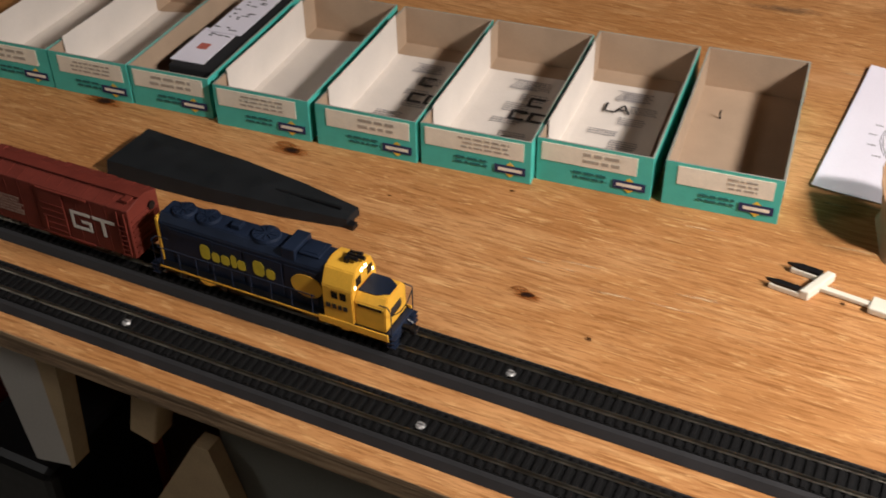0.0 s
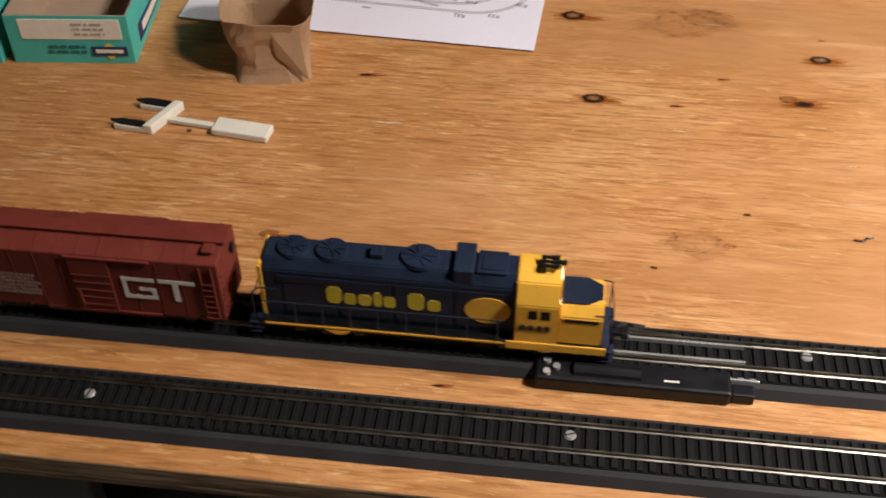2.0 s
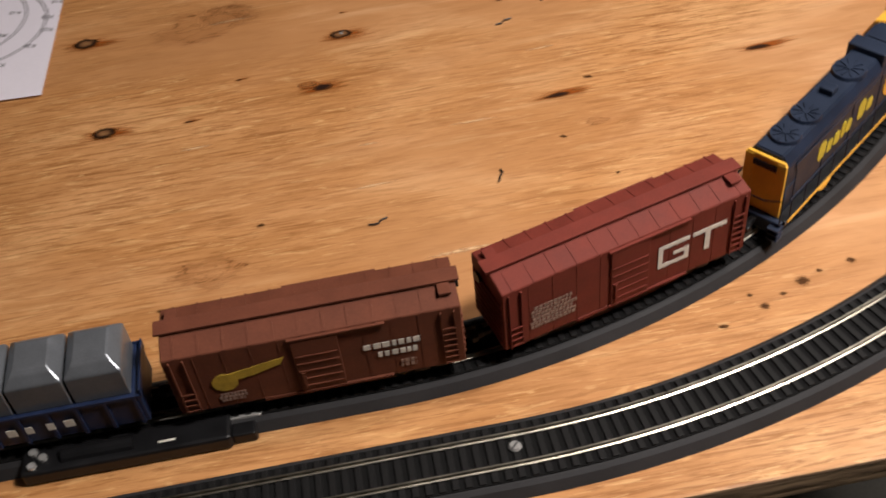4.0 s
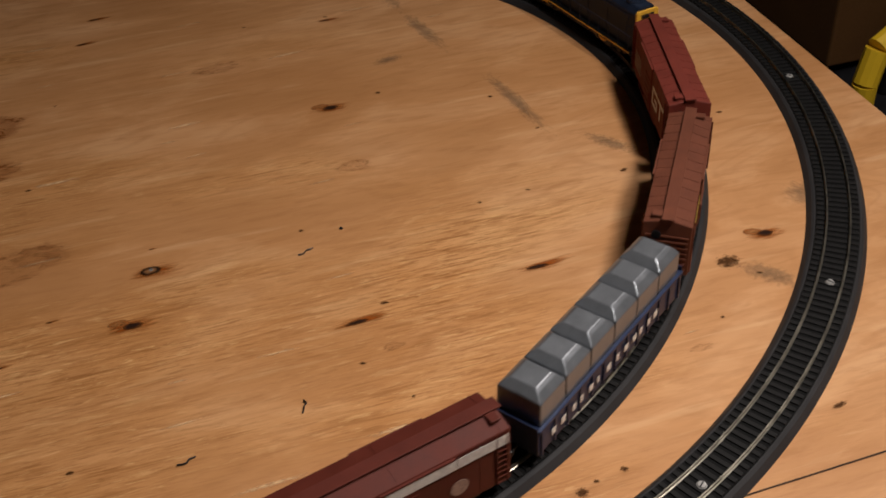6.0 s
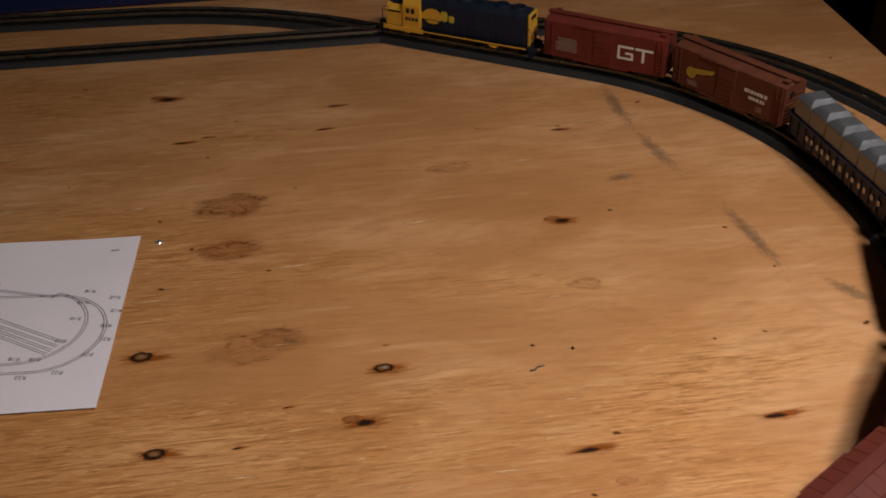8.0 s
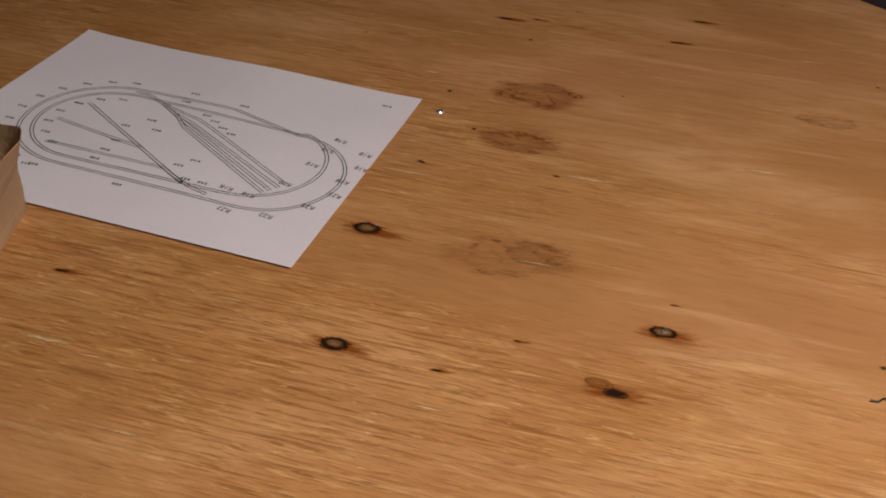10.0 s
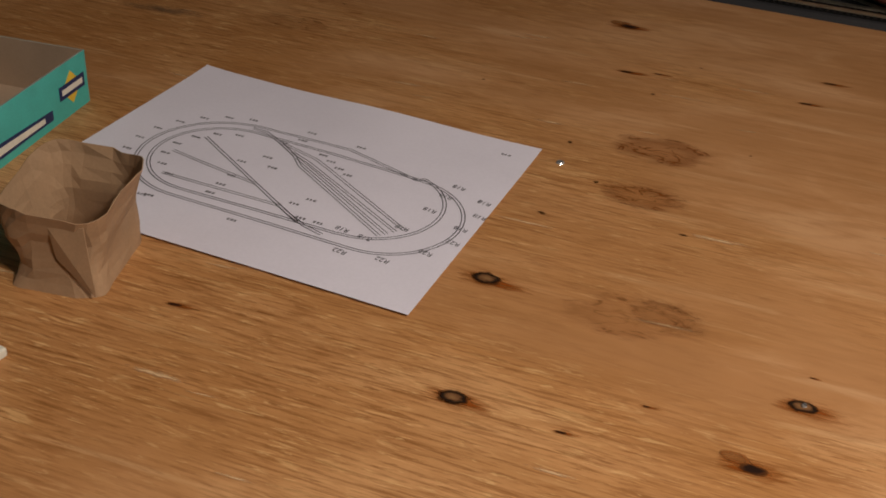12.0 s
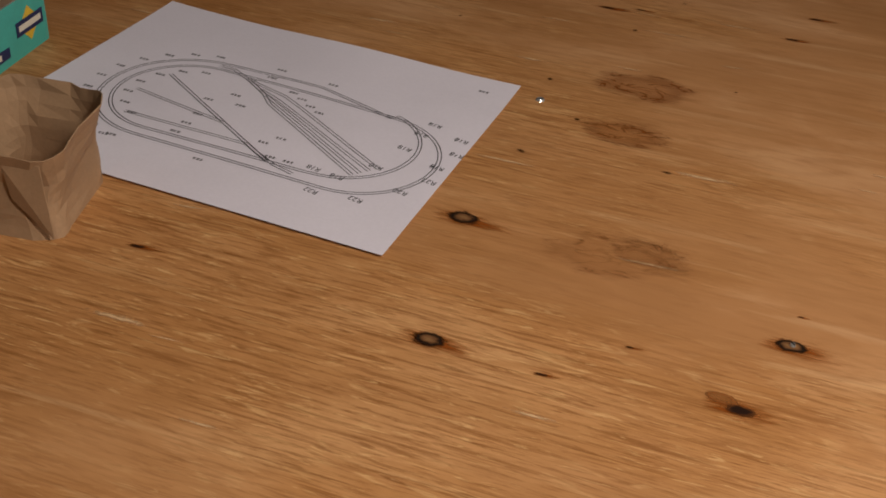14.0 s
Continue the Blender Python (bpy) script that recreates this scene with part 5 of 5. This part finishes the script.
def rerailer():
    r = thing("rerailing_fork", pose(-0.209, -0.117, 0, 0, 0, -7), "cream plastic two-pronged track tool with black rubber tips", "track tool")
    part("grip", boxed(0.000, 0.040, -0.0075, 0.0075, 0.0, 0.0055, 0.0012), CREAM, r, "cream plastic handle")
    part("stem", boxed(-0.034, 0.001, -0.0024, 0.0024, 0.0008, 0.0040, 0.0006), CREAM, r)
    part("cross_bar", boxed(-0.040, -0.0335, -0.0165, 0.0155, 0.0, 0.0075, 0.0009), CREAM, r)
    for y0, y1 in ((-0.0165, -0.0100), (0.0085, 0.0155)):
        part("prong", boxed(-0.066, -0.0395, y0, y1, 0.0, 0.0045, 0.0009), CREAM, r)
        part("rubber_pad", prism(bmesh.new(), [(-0.070, y0 + 0.0032), (-0.062, y0 + 0.0008), (-0.042, y0 + 0.0008), (-0.042, y1 - 0.0006), (-0.062, y1 - 0.0006)], 0.0046, 0.0066, "z"), BLACK, r, "black rubber pad")
    for o in r.children:
        if o.name.startswith(("prong", "cross", "rubber")):
            for v in o.data.vertices:
                v.co.x += 0.30 * v.co.y + (0.004 if v.co.x < -0.05 else 0.0)


rerailer()


tagged(part("crumb", rod(bmesh.new(), (0.352, 0.014, 0.0), (0.352, 0.014, 0.0016), 0.0016, 7, 0.0007), BLACK), "tiny black crumb lying on plywood", "crumb", "debris on the table")


# ---- things under and beyond the table ----
def surroundings():
    # under the front edge
    c = thing("grey_panel", pose(0, 0, 0), "dull grey panel hung under the table front", "panel")
    part("panel", boxed(-0.648, -0.27, -0.300, -0.285, -0.72, -0.0185, 0.002), GREY_PANEL, c)
    c = thing("trestle_leg", pose(0, 0, 0), "pale pine trestle leg under the table", "trestle")
    part("gusset", prism(bmesh.new(), [(-0.660, -0.1500), (-0.646, -0.1500), (-0.50, -0.70), (-0.98, -0.70)], -0.318, -0.302, "y"), PINE, c)
    part("foot", boxed(-0.99, -0.49, -0.325, -0.295, -0.861, -0.7005, 0.003), PINE, c)
    c = thing("pale_bracket", pose(0, 0, 0), "pale grey bracket board under the table front", "bracket")
    part("bracket_board", prism(bmesh.new(), [(-0.90, -0.0185), (-0.815, -0.0185), (-0.810, -0.250), (-0.856, -0.262), (-0.868, -0.15)], -0.315, -0.302, "y"), PALE_PANEL, c)
    part("wooden_edge", prism(bmesh.new(), [(-0.8145, -0.0185), (-0.785, -0.0185), (-0.793, -0.150), (-0.803, -0.243), (-0.8095, -0.250)], -0.318, -0.300, "y"), PINE, c, "pale pine edge strip")
    c = thing("red_bin", pose(-1.50, -0.24, -0.861), "red plastic bin on the basement floor", "bin")
    part("bin_body", boxed(0, 0.42, 0, 0.3, 0, 0.60, 0.02), RED_BIN, c)
    part("bin_rim", boxed(-0.012, 0.432, -0.012, 0.312, 0.60, 0.635, 0.008), RED_BIN, c)
    # one plain black block, with nothing built in or on it
    c = thing("black_block", pose(-0.99, -0.30, -0.861), "plain black block on the basement floor", "crate")
    part("block_body", boxed(0, 0.12, 0, 0.14, 0, 0.55, 0.01), BLACK, c)
    c = thing("wood_peg", pose(-0.72, -0.30, -0.175), "short pale wooden peg nailed under the tabletop", "wooden peg")
    part("peg", boxed(-0.013, 0.013, -0.012, 0.012, 0, 0.1562, 0.002, pose(0, 0, 0, 0, 14, 0)), PINE, c)
    # beyond the right-hand edge
    # black draped sheet, added where there is only a dark gap
    c = thing("dark_gap_sheet", pose(0.86, -0.35, -0.861), "black sheet put in for the dark gap beside the table", "cloth")
    bm = bmesh.new()
    rng = random.Random(2)
    nx, ny = 14, 22
    g = [[bm.verts.new((1.2 * i / nx, 1.9 * j / ny, 0.60 + 0.05 * noise.noise(Vector((i * 0.5, j * 0.4, 3))) + rng.uniform(0, 0.012))) for i in range(nx + 1)] for j in range(ny + 1)]
    for j in range(ny):
        for i in range(nx):
            bm.faces.new((g[j][i], g[j][i + 1], g[j + 1][i + 1], g[j + 1][i]))
    for ring in (g[0], g[-1], [r[0] for r in g], [r[-1] for r in g]):
        low = [bm.verts.new((v.co.x, v.co.y, 0)) for v in ring]
        for i in range(len(ring) - 1):
            bm.faces.new((ring[i], ring[i + 1], low[i + 1], low[i]))
    part("cloth", bm, DARK_GAP, c)
    c = thing("brown_chest", pose(1.10, 0.45, -0.245), "varnished brown wooden chest beside the table", "chest")
    part("chest_body", boxed(0, 0.7, 0, 0.55, 0, 0.38, 0.004), BROWN_BOARD, c)
    part("chest_top", boxed(-0.01, 0.71, -0.01, 0.56, 0.381, 0.40, 0.004), BROWN_BOARD, c)
    c = thing("yellow_clamp", pose(0.925, 0.16, -0.275), "yellow plastic tool handle standing beside the table", "hand tool")
    bm = bmesh.new()
    pts = [(0, 0, 0.02), (0, 0, 0.20), (0.01, 0.004, 0.235), (0.04, 0.01, 0.25), (0.075, 0.014, 0.235), (0.085, 0.016, 0.19), (0.085, 0.016, 0.02)]
    wire(bm, pts, 0.013, 12)
    part("grip", bm, TOOL_YELLOW, c)
    part("grip_pad", boxed(0.02, 0.065, -0.004, 0.030, 0.18, 0.235, 0.006), BLACK, c)
    # beyond the far edge
    c = thing("blue_tote", pose(-0.98, 0.768, 0, 0, 0, 0.4), "dark blue plastic tote on the table behind the far track", "storage box")
    part("tote_body", boxed(0, 1.065, 0, 0.075, 0, 0.24, 0.006), BLUE_BIN, c)
    part("tote_lid", boxed(-0.006, 1.071, -0.004, 0.079, 0.2405, 0.262, 0.004), BLUE_BIN, c)
    part("tote_label", boxed(0.93, 0.99, -0.0006, 0, 0.045, 0.075), PALE_PANEL, c, "pale paper label")
    for x, w, mat, lab, cat in ((0.108, 0.040, PALE_PANEL, "pale grey carton behind the far track", "carton"), (0.160, 0.042, PALE_PANEL, "pale grey carton behind the far track", "carton"),
                                (0.214, 0.036, RED_BIN, "red box behind the far track", "box"), (0.256, 0.030, GREY_PANEL, "grey carton behind the far track", "carton"), (0.292, 0.10, BROWN_BOARD, "brown box behind the far track", "box")):
        c = thing(cat, pose(x, 0.796, 0), lab, cat)
        part(cat + "_body", boxed(0, w, 0, 0.045, 0, 0.12, 0.003), mat, c)
        part(cat + "_flap", boxed(0.001, w - 0.001, 0.002, 0.043, 0.1203, 0.1225, 0.0008), mat, c)
    c = thing("red_bottle", pose(0.93, 0.90, -0.861), "red plastic bottle standing beside the table", "bottle")
    b = bmesh.new()
    rod(b, (0, 0, 0), (0, 0, 0.68), 0.06, 24)
    rod(b, (0, 0, 0.68), (0, 0, 0.76), 0.06, 24, 0.022)
    part("bottle_body", b, RED_BIN, c)
    part("cap", rod(bmesh.new(), (0, 0, 0.7605), (0, 0, 0.80), 0.024, 20), BLACK, c)
    # hanging fixtures, unseen, added where the bulbs that light the table sit
    for x, y, z in BULBS:
        c = thing("pendant_lamp", pose(x, y, z), "unseen fixture added at a light: bare bulb, white tin shade, ceiling cord", "pendant lamp", "lamps hung over the table")
        part("cord", rod(bmesh.new(), (0, 0, 0.17), (0, 0, 1.62 - z), 0.004, 8), BLACK, c, "black lamp cord")
        part("socket", rod(bmesh.new(), (0, 0, 0.11), (0, 0, 0.17), 0.022, 16, 0.016), BLACK, c)
        sh = bmesh.new()
        bmesh.ops.create_cone(sh, cap_ends=False, segments=32, radius1=0.125, radius2=0.03, depth=0.07, matrix=pose(0, 0, 0.105))
        ob = part("shade", sh, PALE_PANEL, c, "white tin shade")
        ob.modifiers.new("thickness", "SOLIDIFY").thickness = 0.002
        g = bmesh.new()
        bmesh.ops.create_uvsphere(g, u_segments=16, v_segments=10, radius=0.028, matrix=pose(0, 0, 0.085))
        part("glass_bulb", g, LAMP_GLOW, c, "glowing glass bulb")


surroundings()


# ---- what moves: the train runs along the front and round the right-hand loop ----
def motions():
    for k, (car, _) in enumerate(TRAIN):
        walk(car, [(i * 0.25, train_pose(k, i * 0.25)) for i in range(57)])


motions()
